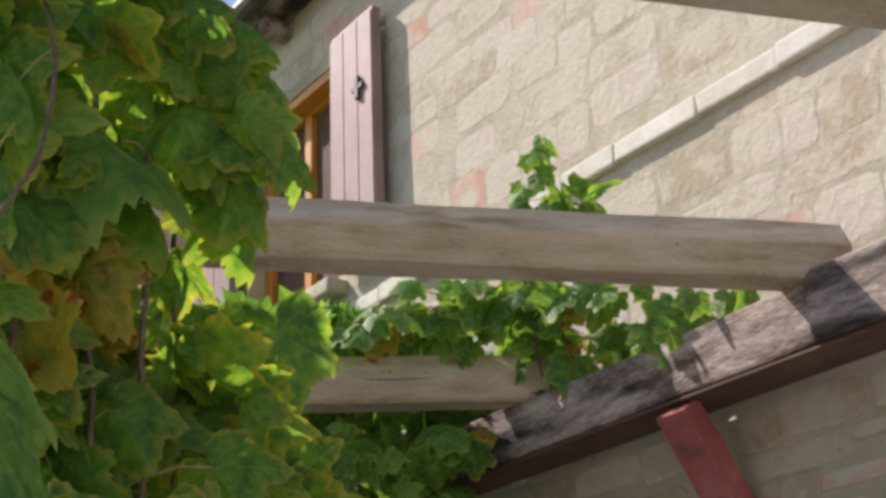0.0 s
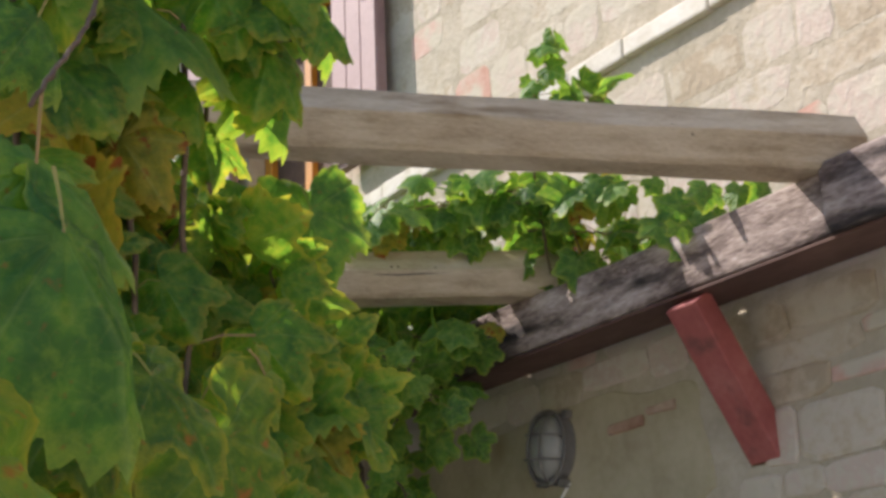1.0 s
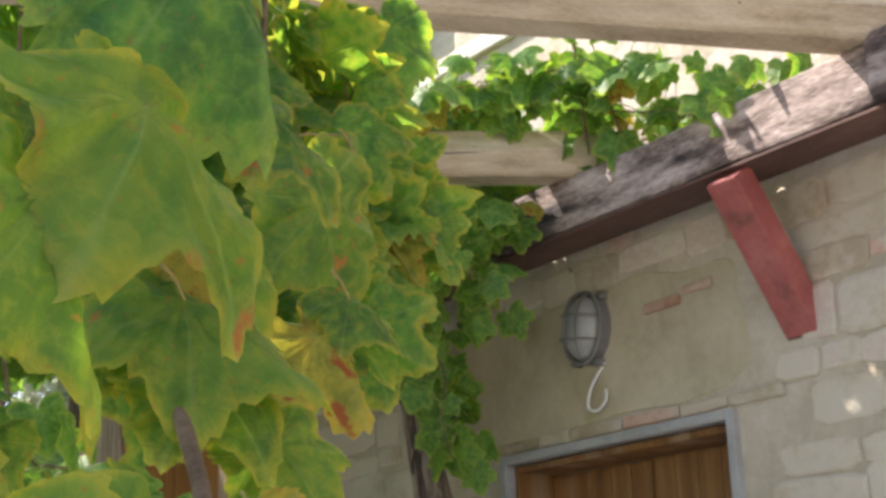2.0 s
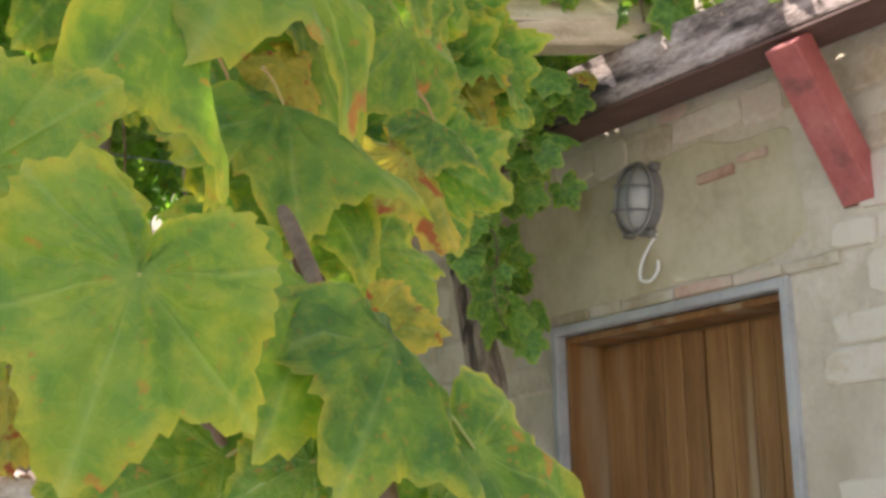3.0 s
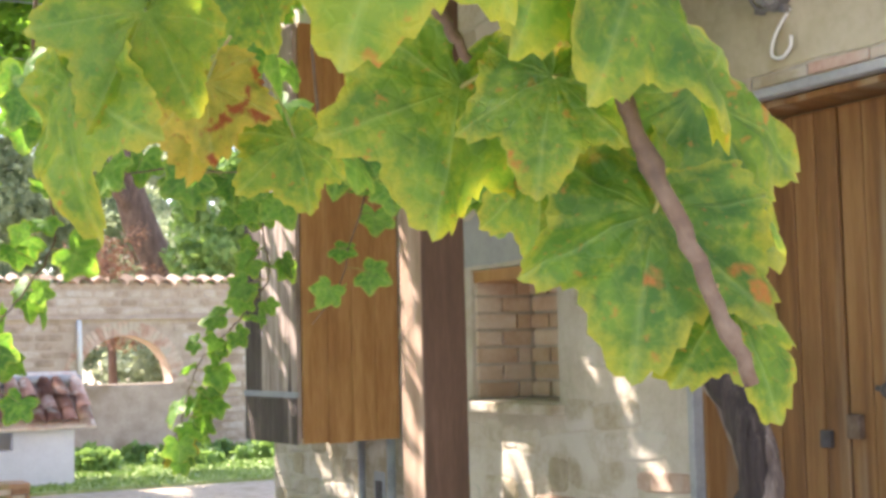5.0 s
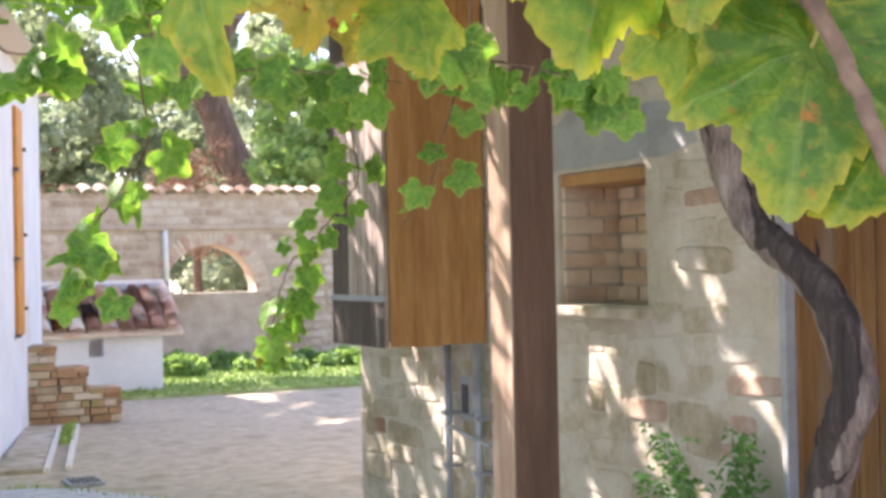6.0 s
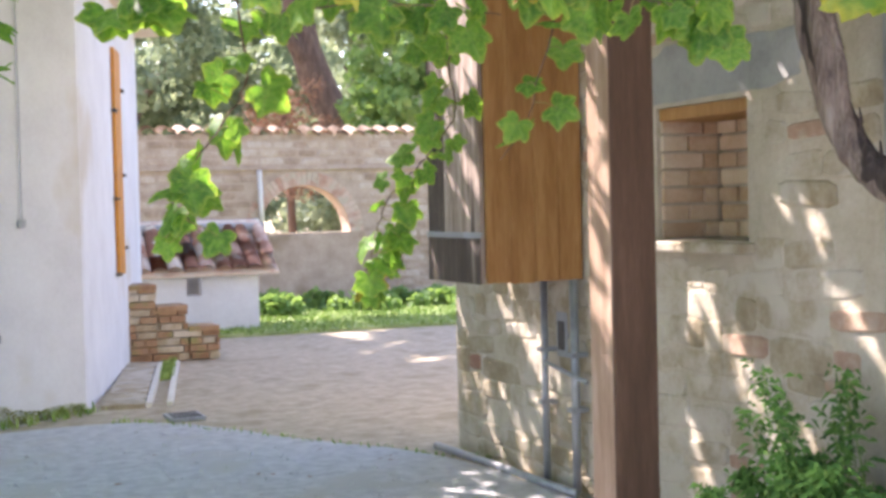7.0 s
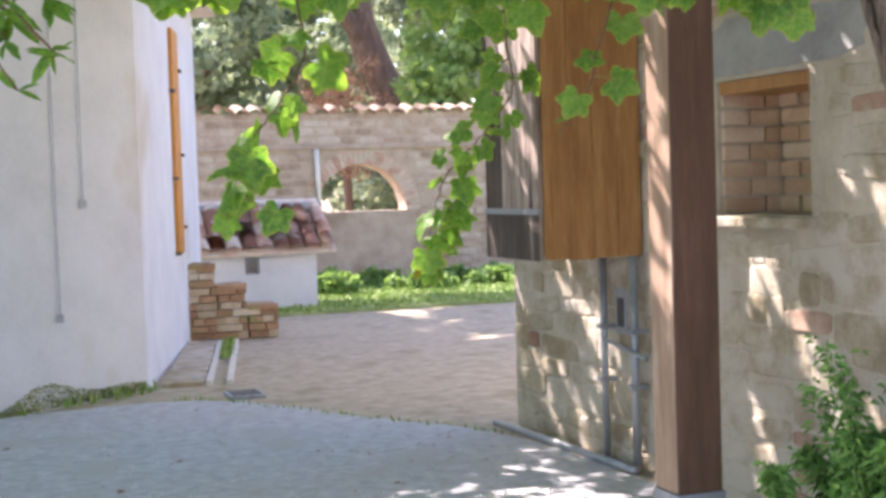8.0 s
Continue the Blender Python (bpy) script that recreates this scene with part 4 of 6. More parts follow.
def flag_path():
    p = thing("path", "strip of worn flagstones beside the white house", "path", kind="structure")
    rnd = random.Random(14)
    for i in range(9):
        t0 = i / 9
        a = Vector((0.95, 9.62, 0)).lerp(Vector((1.52, 12.2, 0)), t0)
        b = Vector((1.22, 9.55, 0)).lerp(Vector((1.76, 12.1, 0)), t0)
        c = Vector((0.95, 9.62, 0)).lerp(Vector((1.52, 12.2, 0)), t0 + 0.104)
        d = Vector((1.22, 9.55, 0)).lerp(Vector((1.76, 12.1, 0)), t0 + 0.104)
        bm = bmesh.new()
        lo = [bm.verts.new(q + Vector((rnd.uniform(-0.006, 0.006), rnd.uniform(-0.006, 0.006), -0.03))) for q in (a, b, d, c)]
        hi = [bm.verts.new(v.co + Vector((0, 0, 0.047 + rnd.uniform(0, 0.006)))) for v in lo]
        bm.faces.new(hi)
        for k in range(4):
            bm.faces.new((lo[k], lo[(k + 1) % 4], hi[(k + 1) % 4], hi[k]))
        part("flagstone", bm, M_STONE, p)
    for off in (0.03, 0.17):
        a, b = Vector((1.22 + off, 9.55, 0)), Vector((1.76 + off, 12.1, 0))
        bm = bmesh.new()
        d = (b - a).normalized()
        nn = Vector((d.y, -d.x, 0)) * 0.02
        lo = [bm.verts.new(q + Vector((0, 0, -0.02))) for q in (a - nn, a + nn, b + nn, b - nn)]
        hi = [bm.verts.new(v.co + Vector((0, 0, 0.045))) for v in lo]
        bm.faces.new(hi)
        for k in range(4):
            bm.faces.new((lo[k], lo[(k + 1) % 4], hi[(k + 1) % 4], hi[k]))
        part("kerb_strip", bm, M_TRIM, p)


flag_path()
blades("path_grass", "green grass strip between the kerbs of the path", (1.5, 2.0, 10.9, 12.1), 1400, 0.05, M_GRASS, 21, ok=lambda x, y: abs(x - (1.33 + (y - 9.55) * 0.212)) < 0.055)
g = thing("drain", "square grey metal drain grate set in the ground", "drain grate")
part("grate_frame", boxed((1.26, 8.82, -0.01), (1.48, 9.08, 0.014), 0.003), M_METAL, g)
for i in range(6):
    part("grate_bar", boxed((1.285 + i * 0.031, 8.84, 0.0142), (1.303 + i * 0.031, 9.06, 0.02)), M_IRON, g)


# ---- leaves ----
VIEW_R = Vector((0.855, -0.518, 0))
VIEW_O = Vector((-0.518, -0.855, 0))
UP = Vector((0, 0, 1))


def leaf_mesh(name, mat, seed, spokes=108, rings=(0.3, 0.6, 0.82, 0.94, 1.0), curl=0.22, teeth=0.035, fold=(0.05, 0.3), base=0.6, ripple=1.0):
    """A five-lobed toothed vine leaf of unit length: junction at the origin, tip along -y, face along +z."""
    rnd = random.Random(seed)
    lobes = [(0, 1.0, 0.50), (1.05, rnd.uniform(0.84, 0.94), 0.46), (-1.05, rnd.uniform(0.84, 0.94), 0.46), (2.05, rnd.uniform(0.68, 0.76), 0.55), (-2.05, rnd.uniform(0.68, 0.76), 0.55)]
    crease, droop, side = rnd.uniform(*fold), curl * rnd.uniform(0.6, 1.6), rnd.uniform(-0.15, 0.15)
    ph = rnd.uniform(0, 6)
    verts, rim, vein = [(0, 0, 0)], [0.0], [0.6]
    for rr in rings:
        for i in range(spokes):
            th = 2 * math.pi * i / spokes
            th = th if th <= math.pi else th - 2 * math.pi
            r = base
            for c, ln, w in lobes:
                r = max(r, ln * (0.66 + 0.34 * math.exp(-((th - c) / w) ** 2 * 1.7)) * math.exp(-max(0, abs(th - c) - 0.6) ** 2 * 1.5))
            if abs(th) > 2.5:
                r *= max(0.22, 1 - (abs(th) - 2.5) / 0.64 * 0.8)
            if rr == rings[-1]:
                r *= 1 + teeth * (1.0, 0.2, -0.8)[i % 3] * rnd.uniform(0.5, 1.9)
            q = r * rr
            x, y = q * math.sin(th), -q * math.cos(th)
            z = -crease * abs(x) - droop * q * q * (1.2 if y < 0 else 0.6) + side * x + ripple * (0.06 * math.sin(th * 5 + ph) * rr * rr + 0.035 * math.sin(th * 9 + ph) * rr + 0.018 * math.sin(th * 17 + ph * 2 + rr * 9) + 0.03 * math.sin(q * 13 + ph))
            verts.append((x, y, z))
            rim.append(rr ** 2)
            near = min(abs(th - c) for c, _, _ in lobes)
            vein.append(1.0 if near < math.pi / spokes * 1.01 else 0.0)
    faces = []
    for i in range(spokes):
        j = (i + 1) % spokes
        faces.append((0, 1 + j, 1 + i))
        for k in range(len(rings) - 1):
            a, b = 1 + k * spokes, 1 + (k + 1) * spokes
            faces.append((a + i, a + j, b + j, b + i))
    me = bpy.data.meshes.new(name)
    me.from_pydata(verts, [], faces)
    for nm, vals in (("rim", rim), ("vein", vein)):
        at = me.attributes.new(nm, "FLOAT", "POINT")
        at.data.foreach_set("value", vals)
    me.materials.append(mat)
    for p in me.polygons:
        p.use_smooth = True
    return me


LEAVES = [leaf_mesh("leaf", M_LEAF, s, base=0.68, teeth=0.026) for s in range(7)]
LEAVES_Y = [leaf_mesh("leaf", M_LEAF_Y, 20 + s, curl=0.35) for s in range(4)]
# Near leaves in the darker far-leaf material, which paints their shade.
LEAVES_K = [leaf_mesh("leaf", M_LEAF_D, 80 + s, curl=0.4, fold=(0.2, 0.5), base=0.74) for s in range(4)]
LEAVES_C = [leaf_mesh("leaf", M_LEAF_C, 100 + s, spokes=72, curl=0.42, fold=(0.25, 0.7), base=0.66, teeth=0.028, ripple=0.75) for s in range(7)]
LEAVES_S = [leaf_mesh("leaf", M_LEAF_SUN, 60 + s, spokes=44, rings=(0.5, 1.0), teeth=0.03, curl=0.1, fold=(0.0, 0.25), base=0.52, ripple=0.3) for s in range(5)]
LEAVES_F = [leaf_mesh("leaf", M_LEAF_D, 40 + s, spokes=44, rings=(0.5, 1.0), teeth=0.045, base=0.55, ripple=0.45) for s in range(6)]


def leaf_pose(at, tip, face, size):
    """Pose of a leaf with its junction at a point, tip along tip, upper side along face."""
    t = Vector(tip).normalized()
    z = Vector(face)
    z = (z - t * z.dot(t)).normalized()
    x = (-t).cross(z)
    m = Matrix((( x.x, -t.x, z.x, at[0]), (x.y, -t.y, z.y, at[1]), (x.z, -t.z, z.z, at[2]), (0, 0, 0, 1)))
    return m @ Matrix.Diagonal((size, size, size, 1))


def put_leaf(parent, meshes, m, rnd):
    ob = new("leaf", rnd.choice(meshes))
    ob.parent = parent
    ob.matrix_basis = m
    return ob


def vine_shoot(label, ctrl, count, size, seed, meshes=LEAVES, yellow=0.08, radius=0.0035, spread=0.05, droop=0.8, ymeshes=LEAVES_Y, skip=0.0, facing=None, swing=0.0, lean=0.0, wander=0.7):
    """A cane through ctrl with leaves on short stalks to both sides."""
    rnd = random.Random(seed)
    sh = thing("vine_shoot", label, "vine", "shoots of the pergola vine")
    n = max(12, count * 2)
    pts = curve_points(ctrl, n)
    pts = [p + Vector([rnd.uniform(-1, 1) * radius * 1.2 for _ in range(3)]) for p in pts]
    bm = tube(bmesh.new(), pts, [radius * (1.25 - 0.8 * i / n) for i in range(n)], 6)
    stalks = []
    for i in range(count):
        u = skip + (1 - skip) * (i + rnd.uniform(0.1, 0.9)) / count
        p = pts[min(n - 1, int(u * (n - 1)))]
        d = Vector((rnd.uniform(-1, 1), rnd.uniform(-1, 1), rnd.uniform(-0.6, 0.5))).normalized()
        j = p + d * spread * rnd.uniform(0.5, 1.3)
        s = size * rnd.uniform(0.62, 1.25)
        base = Matrix.Rotation(rnd.choice((-1, 1)) * swing * rnd.uniform(0.6, 1.2), 3, "Z") @ Vector(facing or VIEW_O)
        face = Vector(base) * 0.8 + UP * rnd.uniform(0.1, 0.9) + Vector([rnd.uniform(-wander, wander) for _ in range(3)]) * 1.07
        tip = -UP * droop + VIEW_R * lean + Vector([rnd.uniform(-wander, wander) for _ in range(3)]) + d * 0.5
        ms = ymeshes if rnd.random() < yellow else meshes
        put_leaf(sh, ms, leaf_pose(j, tip, face, s), rnd)
        part("leaf_stalk", tube(bmesh.new(), [p, p.lerp(j, 0.5) + UP * 0.006, j], [radius * 0.5, radius * 0.4, radius * 0.35], 5), M_STALK, sh)
    part("cane", bm, M_CANE, sh, smooth=True)
    return sh


CANE_NEAR = (
    (-0.012, 0.800, 1.516, -0.024, 0.001, -0.075, -18),
    (-0.055, 0.866, 1.564, 0.051, -0.030, -0.030, 41),
    (0.096, 0.870, 1.455, -0.015, -0.007, -0.048, 1),
    (0.147, 0.866, 1.396, -0.029, -0.015, -0.068, 10),
    (0.131, 0.935, 1.422, -0.007, -0.004, -0.047, 19),
    (0.085, 0.933, 1.461, -0.013, -0.007, -0.071, -36),
    (0.091, 0.860, 1.530, 0.054, -0.021, -0.070, -54),
    (0.125, 0.845, 1.508, 0.047, -0.036, -0.065, -46),
    (0.211, 0.909, 1.465, 0.029, -0.042, -0.081, -25),
    (0.179, 0.891, 1.413, 0.025, -0.030, -0.057, -31),
    (0.184, 0.864, 1.358, 0.016, -0.030, -0.051, -25),
)
CANE_UPPER = (
    (0.208, 1.116, 1.707, 0.087, -0.061, -0.041, -32),
    (0.221, 1.125, 1.665, 0.053, -0.038, -0.057, -32),
    (0.289, 1.137, 1.618, 0.035, -0.035, -0.048, -21),
    (0.418, 1.250, 1.765, 0.036, -0.038, -0.034, -31),
    (0.038, 0.897, 1.684, 0.056, -0.014, -0.095, -61),
    (0.093, 0.915, 1.747, 0.079, -0.024, -0.095, -49),
    (0.270, 1.115, 1.854, 0.056, -0.027, -0.067, -36),
    (0.238, 1.197, 1.846, 0.048, -0.019, -0.069, -49),
    (0.189, 1.154, 1.720, 0.053, -0.031, -0.056, -32),
    (0.271, 1.205, 1.791, 0.054, -0.026, -0.075, -43),
    (0.410, 1.283, 1.856, 0.050, 0.008, -0.105, -40),
    (0.478, 1.333, 1.930, 0.029, 0.002, -0.045, -28),
)
CANE_LEFT = (
    (-0.006, 1.141, 1.537, -0.030, -0.001, -0.065, -27),
    (-0.001, 1.207, 1.607, -0.029, -0.001, -0.050, -2),
    (0.220, 1.551, 1.677, -0.029, 0.004, -0.063, -33),
    (-0.038, 1.188, 1.499, -0.011, -0.008, -0.088, 34),
    (0.096, 1.208, 1.815, 0.039, -0.011, -0.063, -48),
    (0.139, 1.230, 1.864, 0.049, -0.013, -0.066, -44),
    (0.091, 1.294, 1.882, 0.037, 0.012, -0.053, -41),
    (0.105, 1.226, 1.764, 0.043, -0.022, -0.043, -35),
    (0.176, 1.215, 1.533, 0.004, -0.016, -0.049, 31),
    (0.150, 1.288, 1.493, 0.009, -0.019, -0.051, -30),
)
CANE_YELLOW = (
    (0.376, 1.231, 1.724, 0.044, -0.035, -0.059, -38),
    (0.220, 1.032, 1.547, 0.005, -0.021, -0.046, 26),
    (0.113, 1.401, 1.545, -0.001, -0.011, -0.064, -26),
    (0.224, 1.347, 1.918, 0.026, 0.005, -0.034, -24),
    (0.237, 1.175, 1.759, 0.022, -0.019, -0.044, -33),
    (0.241, 1.245, 1.869, 0.018, 0.011, -0.045, -56),
    (0.087, 1.300, 1.532, -0.004, -0.013, -0.057, 6),
    (0.114, 1.275, 1.908, 0.033, 0.003, -0.028, -15),
)
CANE_SHADE = (
    (0.149, 0.968, 1.889, 0.069, -0.032, -0.093, -35),
    (0.152, 1.031, 1.956, 0.068, -0.030, -0.042, -28),
    (0.353, 1.476, 2.374, 0.143, -0.072, -0.044, -27),
    (0.633, 1.569, 2.526, 0.031, 0.010, -0.083, -29),
    (0.690, 1.569, 2.478, 0.030, -0.004, -0.066, -36),
    (0.631, 1.586, 2.398, 0.053, -0.012, -0.080, -48),
    (0.703, 1.627, 2.238, 0.025, 0.002, -0.102, -3),
    (0.614, 1.660, 2.269, 0.056, -0.050, -0.036, -34),
    (0.251, 1.346, 2.241, 0.043, -0.008, -0.055, -36),
    (0.460, 1.558, 2.370, 0.023, 0.015, -0.045, -39),
    (0.674, 1.596, 2.039, 0.091, -0.060, -0.070, -42),
    (0.280, 1.389, 2.356, 0.041, -0.006, -0.053, -41),
)


def hero_shoot(label, ctrl, rows, meshes, seed, radius=0.0029, taper=0.25):
    """A near cane; its leaves are (x, y, z of the junction, way to the tip, turn of the blade about that way)."""
    rnd = random.Random(seed)
    sh = thing("vine_shoot", label, "vine", "shoots of the pergola vine")
    n = 60
    pts = curve_points(ctrl, n)
    bm = tube(bmesh.new(), [p + Vector([rnd.uniform(-0.0009, 0.0009) for _ in range(3)]) for p in pts], [radius * (1 + taper * (1 - 2 * i / n)) * (1.38 if i % 11 == 0 else 1.0) for i in range(n)], 10, rough=0.05)
    for x, y, z, tx, ty, tz, turn in rows:
        at, tip = Vector((x, y, z)), Vector((tx, ty, tz))
        face = Matrix.Rotation(radians(turn), 3, tip.normalized()) @ (VIEW_O + UP * 0.35)
        put_leaf(sh, meshes, leaf_pose(at, tip, face, tip.length), rnd)
        near = min(pts, key=lambda q: (q - at).length)
        far = near if (near - at).length < 0.07 else at + (near - at).normalized() * 0.03 + Vector((0, 0, 0.012))
        part("leaf_stalk", tube(bmesh.new(), [far, far.lerp(at, 0.55) + UP * 0.004, at], [0.0014, 0.0011, 0.001], 6), M_STALK, sh)
    part("cane", bm, M_CANE, sh, "ridged brown cane with nodes", True)
    return sh


hero_shoot("leafy vine cane with a bare cut tip and broad green leaves", [(0.12, 1.5, 2.9), (0.19, 1.33, 2.1), (0.199, 1.242, 1.787), (0.201, 1.144, 1.676), (0.185, 1.049, 1.595), (0.129, 0.884, 1.474), (0.137, 0.853, 1.414), (0.153, 0.838, 1.361), (0.166, 0.826, 1.318)], CANE_NEAR, LEAVES, 102, 0.0053, 0.35)
hero_shoot("hanging vine cane with large green leaves yellowing at the rim", [(-0.02, 1.3, 2.9), (0.03, 1.12, 2.2), (0.03, 0.99, 1.75), (0.017, 0.908, 1.566), (0.027, 0.876, 1.50), (0.038, 0.874, 1.483), (0.063, 0.887, 1.464)], CANE_UPPER, LEAVES, 101, 0.003)
hero_shoot("side cane of the vine with mid green leaves", [(-0.1, 1.6, 2.9), (-0.04, 1.42, 2.1), (0.0, 1.33, 1.68), (0.023, 1.305, 1.618), (0.054, 1.301, 1.60), (0.089, 1.294, 1.581)], CANE_LEFT, LEAVES, 105, 0.0032)
hero_shoot("thin vine cane with yellow and rust-spotted autumn leaves", [(0.1, 1.6, 2.9), (0.14, 1.5, 2.1), (0.2, 1.38, 1.85), (0.24, 1.3, 1.72)], CANE_YELLOW, LEAVES_Y, 103, 0.0022)
hero_shoot("vine cane with drooping leaves, coloured darker for shade", [(0.15, 1.5, 2.9), (0.3, 1.42, 2.5), (0.25, 1.2, 2.2), (0.13, 0.98, 1.97)], CANE_SHADE, LEAVES_K, 104, 0.0022)

CURTAIN = "dense hanging vine shoot with green leaves turning yellow"
FC = dict(swing=1.0, droop=1.1, lean=0.45, wander=0.62, spread=0.055)
vine_shoot(CURTAIN, [(0.40, 1.58, 2.96), (0.42, 1.48, 2.61), (0.50, 1.52, 2.51), (0.57, 1.53, 2.44), (0.615, 1.52, 2.40)], 28, 0.070, 1, yellow=0.04, meshes=LEAVES_C, **FC)
vine_shoot(CURTAIN, [(0.19, 1.52, 2.96), (0.21, 1.42, 2.52), (0.27, 1.47, 2.43), (0.34, 1.49, 2.35), (0.38, 1.52, 2.27)], 26, 0.063, 2, yellow=0.06, meshes=LEAVES_C, **FC)
vine_shoot(CURTAIN, [(0.19, 1.51, 2.96), (0.21, 1.41, 2.45), (0.28, 1.48, 2.31), (0.33, 1.51, 2.21), (0.36, 1.53, 2.14)], 28, 0.076, 3, yellow=0.08, meshes=LEAVES_C, **FC)
vine_shoot(CURTAIN, [(0.31, 1.65, 2.96), (0.33, 1.55, 2.47), (0.38, 1.61, 2.33), (0.42, 1.64, 2.23), (0.50, 1.64, 2.17), (0.53, 1.62, 2.18), (0.61, 1.59, 2.16), (0.65, 1.60, 2.07)], 35, 0.070, 4, yellow=0.04, meshes=LEAVES_C, **FC)
vine_shoot(CURTAIN, [(0.40, 1.71, 2.96), (0.42, 1.61, 2.30), (0.51, 1.63, 2.17), (0.57, 1.63, 2.10), (0.62, 1.63, 2.03), (0.67, 1.62, 1.96)], 42, 0.063, 5, yellow=0.06, meshes=LEAVES_C, **FC)
vine_shoot(CURTAIN, [(0.35, 1.68, 2.96), (0.37, 1.58, 2.28), (0.44, 1.62, 2.13), (0.50, 1.62, 2.05), (0.55, 1.62, 1.96), (0.57, 1.63, 1.87)], 32, 0.076, 6, yellow=0.08, meshes=LEAVES_C, **FC)
vine_shoot(CURTAIN, [(0.28, 1.63, 2.96), (0.30, 1.53, 2.18), (0.36, 1.55, 2.08), (0.41, 1.56, 1.99), (0.45, 1.57, 1.88)], 28, 0.070, 7, yellow=0.04, meshes=LEAVES_C, **FC)
vine_shoot(CURTAIN, [(0.53, 1.76, 2.96), (0.50, 1.69, 2.21), (0.59, 1.67, 2.14), (0.66, 1.65, 2.08), (0.71, 1.64, 2.01), (0.73, 1.65, 1.95)], 42, 0.063, 8, yellow=0.06, meshes=LEAVES_C, **FC)
vine_shoot(CURTAIN, [(0.59, 1.71, 2.96), (0.57, 1.64, 2.10), (0.62, 1.64, 2.01), (0.66, 1.64, 1.94), (0.68, 1.64, 1.90)], 31, 0.076, 9, yellow=0.08, meshes=LEAVES_C, **FC)
vine_shoot(CURTAIN, [(0.41, 1.61, 2.96), (0.43, 1.51, 1.96), (0.47, 1.51, 1.86), (0.52, 1.50, 1.77)], 34, 0.070, 10, yellow=0.04, meshes=LEAVES_C, **FC)
vine_shoot(CURTAIN, [(0.49, 1.58, 2.96), (0.48, 1.50, 1.93), (0.52, 1.49, 1.85), (0.56, 1.49, 1.78)], 31, 0.063, 11, yellow=0.06, meshes=LEAVES_C, **FC)
vine_shoot(CURTAIN, [(0.31, 1.55, 2.96), (0.33, 1.45, 1.91), (0.38, 1.45, 1.81), (0.43, 1.44, 1.73)], 34, 0.076, 12, yellow=0.08, meshes=LEAVES_C, **FC)
vine_shoot(CURTAIN, [(0.37, 1.60, 2.96), (0.39, 1.50, 2.69), (0.48, 1.53, 2.60), (0.53, 1.52, 2.56), (0.58, 1.52, 2.52)], 14, 0.070, 13, yellow=0.04, meshes=LEAVES_C, **FC)
vine_shoot(CURTAIN, [(0.16, 1.55, 2.96), (0.18, 1.45, 2.57), (0.25, 1.49, 2.49), (0.33, 1.48, 2.47), (0.42, 1.46, 2.46)], 13, 0.063, 14, yellow=0.06, meshes=LEAVES_C, **FC)

STRAND = "slender hanging vine strand with small leaves coloured as if sunlit"
FA = dict(meshes=LEAVES_S, ymeshes=LEAVES_Y)
vine_shoot(STRAND, [(0.6, 3.95, 2.962), (0.611, 4.25, 2.06), (0.652, 4.273, 1.875), (0.677, 4.293, 1.668), (0.598, 4.322, 1.522), (0.519, 4.344, 1.41), (0.501, 4.349, 1.296), (0.538, 4.341, 1.235)], 22, 0.08, 11, skip=0.28, spread=0.08, yellow=0.0, **FA)
vine_shoot(STRAND, [(1.3, 4.4, 2.95), (1.355, 4.426, 2.14), (1.373, 4.458, 1.93), (1.395, 4.477, 1.716), (1.405, 4.485, 1.571), (1.303, 4.533, 1.427), (1.198, 4.573, 1.301), (1.151, 4.587, 1.138), (1.093, 4.597, 1.0)], 40, 0.066, 12, skip=0.25, spread=0.075, yellow=0.06, **FA)
vine_shoot(STRAND, [(1.0, 3.1, 2.962), (1.06, 3.3, 1.95), (1.16, 3.3, 1.80), (1.3, 3.24, 1.78), (1.48, 3.16, 1.73), (1.54, 3.13, 1.68)], 18, 0.08, 13, skip=0.5, spread=0.08, yellow=0.0, **FA)
vine_shoot(STRAND, [(1.5, 3.95, 2.962), (1.542, 3.91, 2.055), (1.522, 3.951, 1.897), (1.506, 3.979, 1.769), (1.479, 4.005, 1.656), (1.451, 4.029, 1.541), (1.383, 4.067, 1.42)], 7, 0.078, 14, skip=0.4, spread=0.055, yellow=0.0, **FA)
vine_shoot(STRAND, [(0.2, 3.95, 2.965), (0.17, 3.85, 1.96), (0.3, 3.79, 1.82), (0.23, 3.82, 1.73)], 9, 0.09, 15, skip=0.6, spread=0.05, yellow=0.0, **FA)
vine_shoot(STRAND, [(0.6, 4.0, 2.95), (0.58, 4.0, 1.92), (0.95, 3.85, 1.84), (1.25, 3.75, 1.80)], 16, 0.08, 16, skip=0.4, spread=0.09, yellow=0.05, **FA)
vine_shoot(STRAND, [(0.7, 3.1, 2.965), (0.76, 3.21, 2.02), (0.91, 3.15, 1.88), (1.03, 3.09, 1.8), (1.1, 3.06, 1.74)], 17, 0.08, 17, skip=0.4, spread=0.08, yellow=0.05, **FA)
vine_shoot(STRAND, [(0.3, 3.1, 2.965), (0.35, 2.99, 2.1), (0.59, 2.86, 1.96), (0.75, 2.78, 1.9)], 13, 0.08, 18, skip=0.4, spread=0.08, yellow=0.05, **FA)
vine_shoot(STRAND, [(0.34, 3.1, 2.965), (0.36, 3.01, 2.1), (0.38, 3.01, 1.88), (0.38, 3.03, 1.78)], 13, 0.075, 19, skip=0.5, spread=0.07, yellow=0.05, **FA)

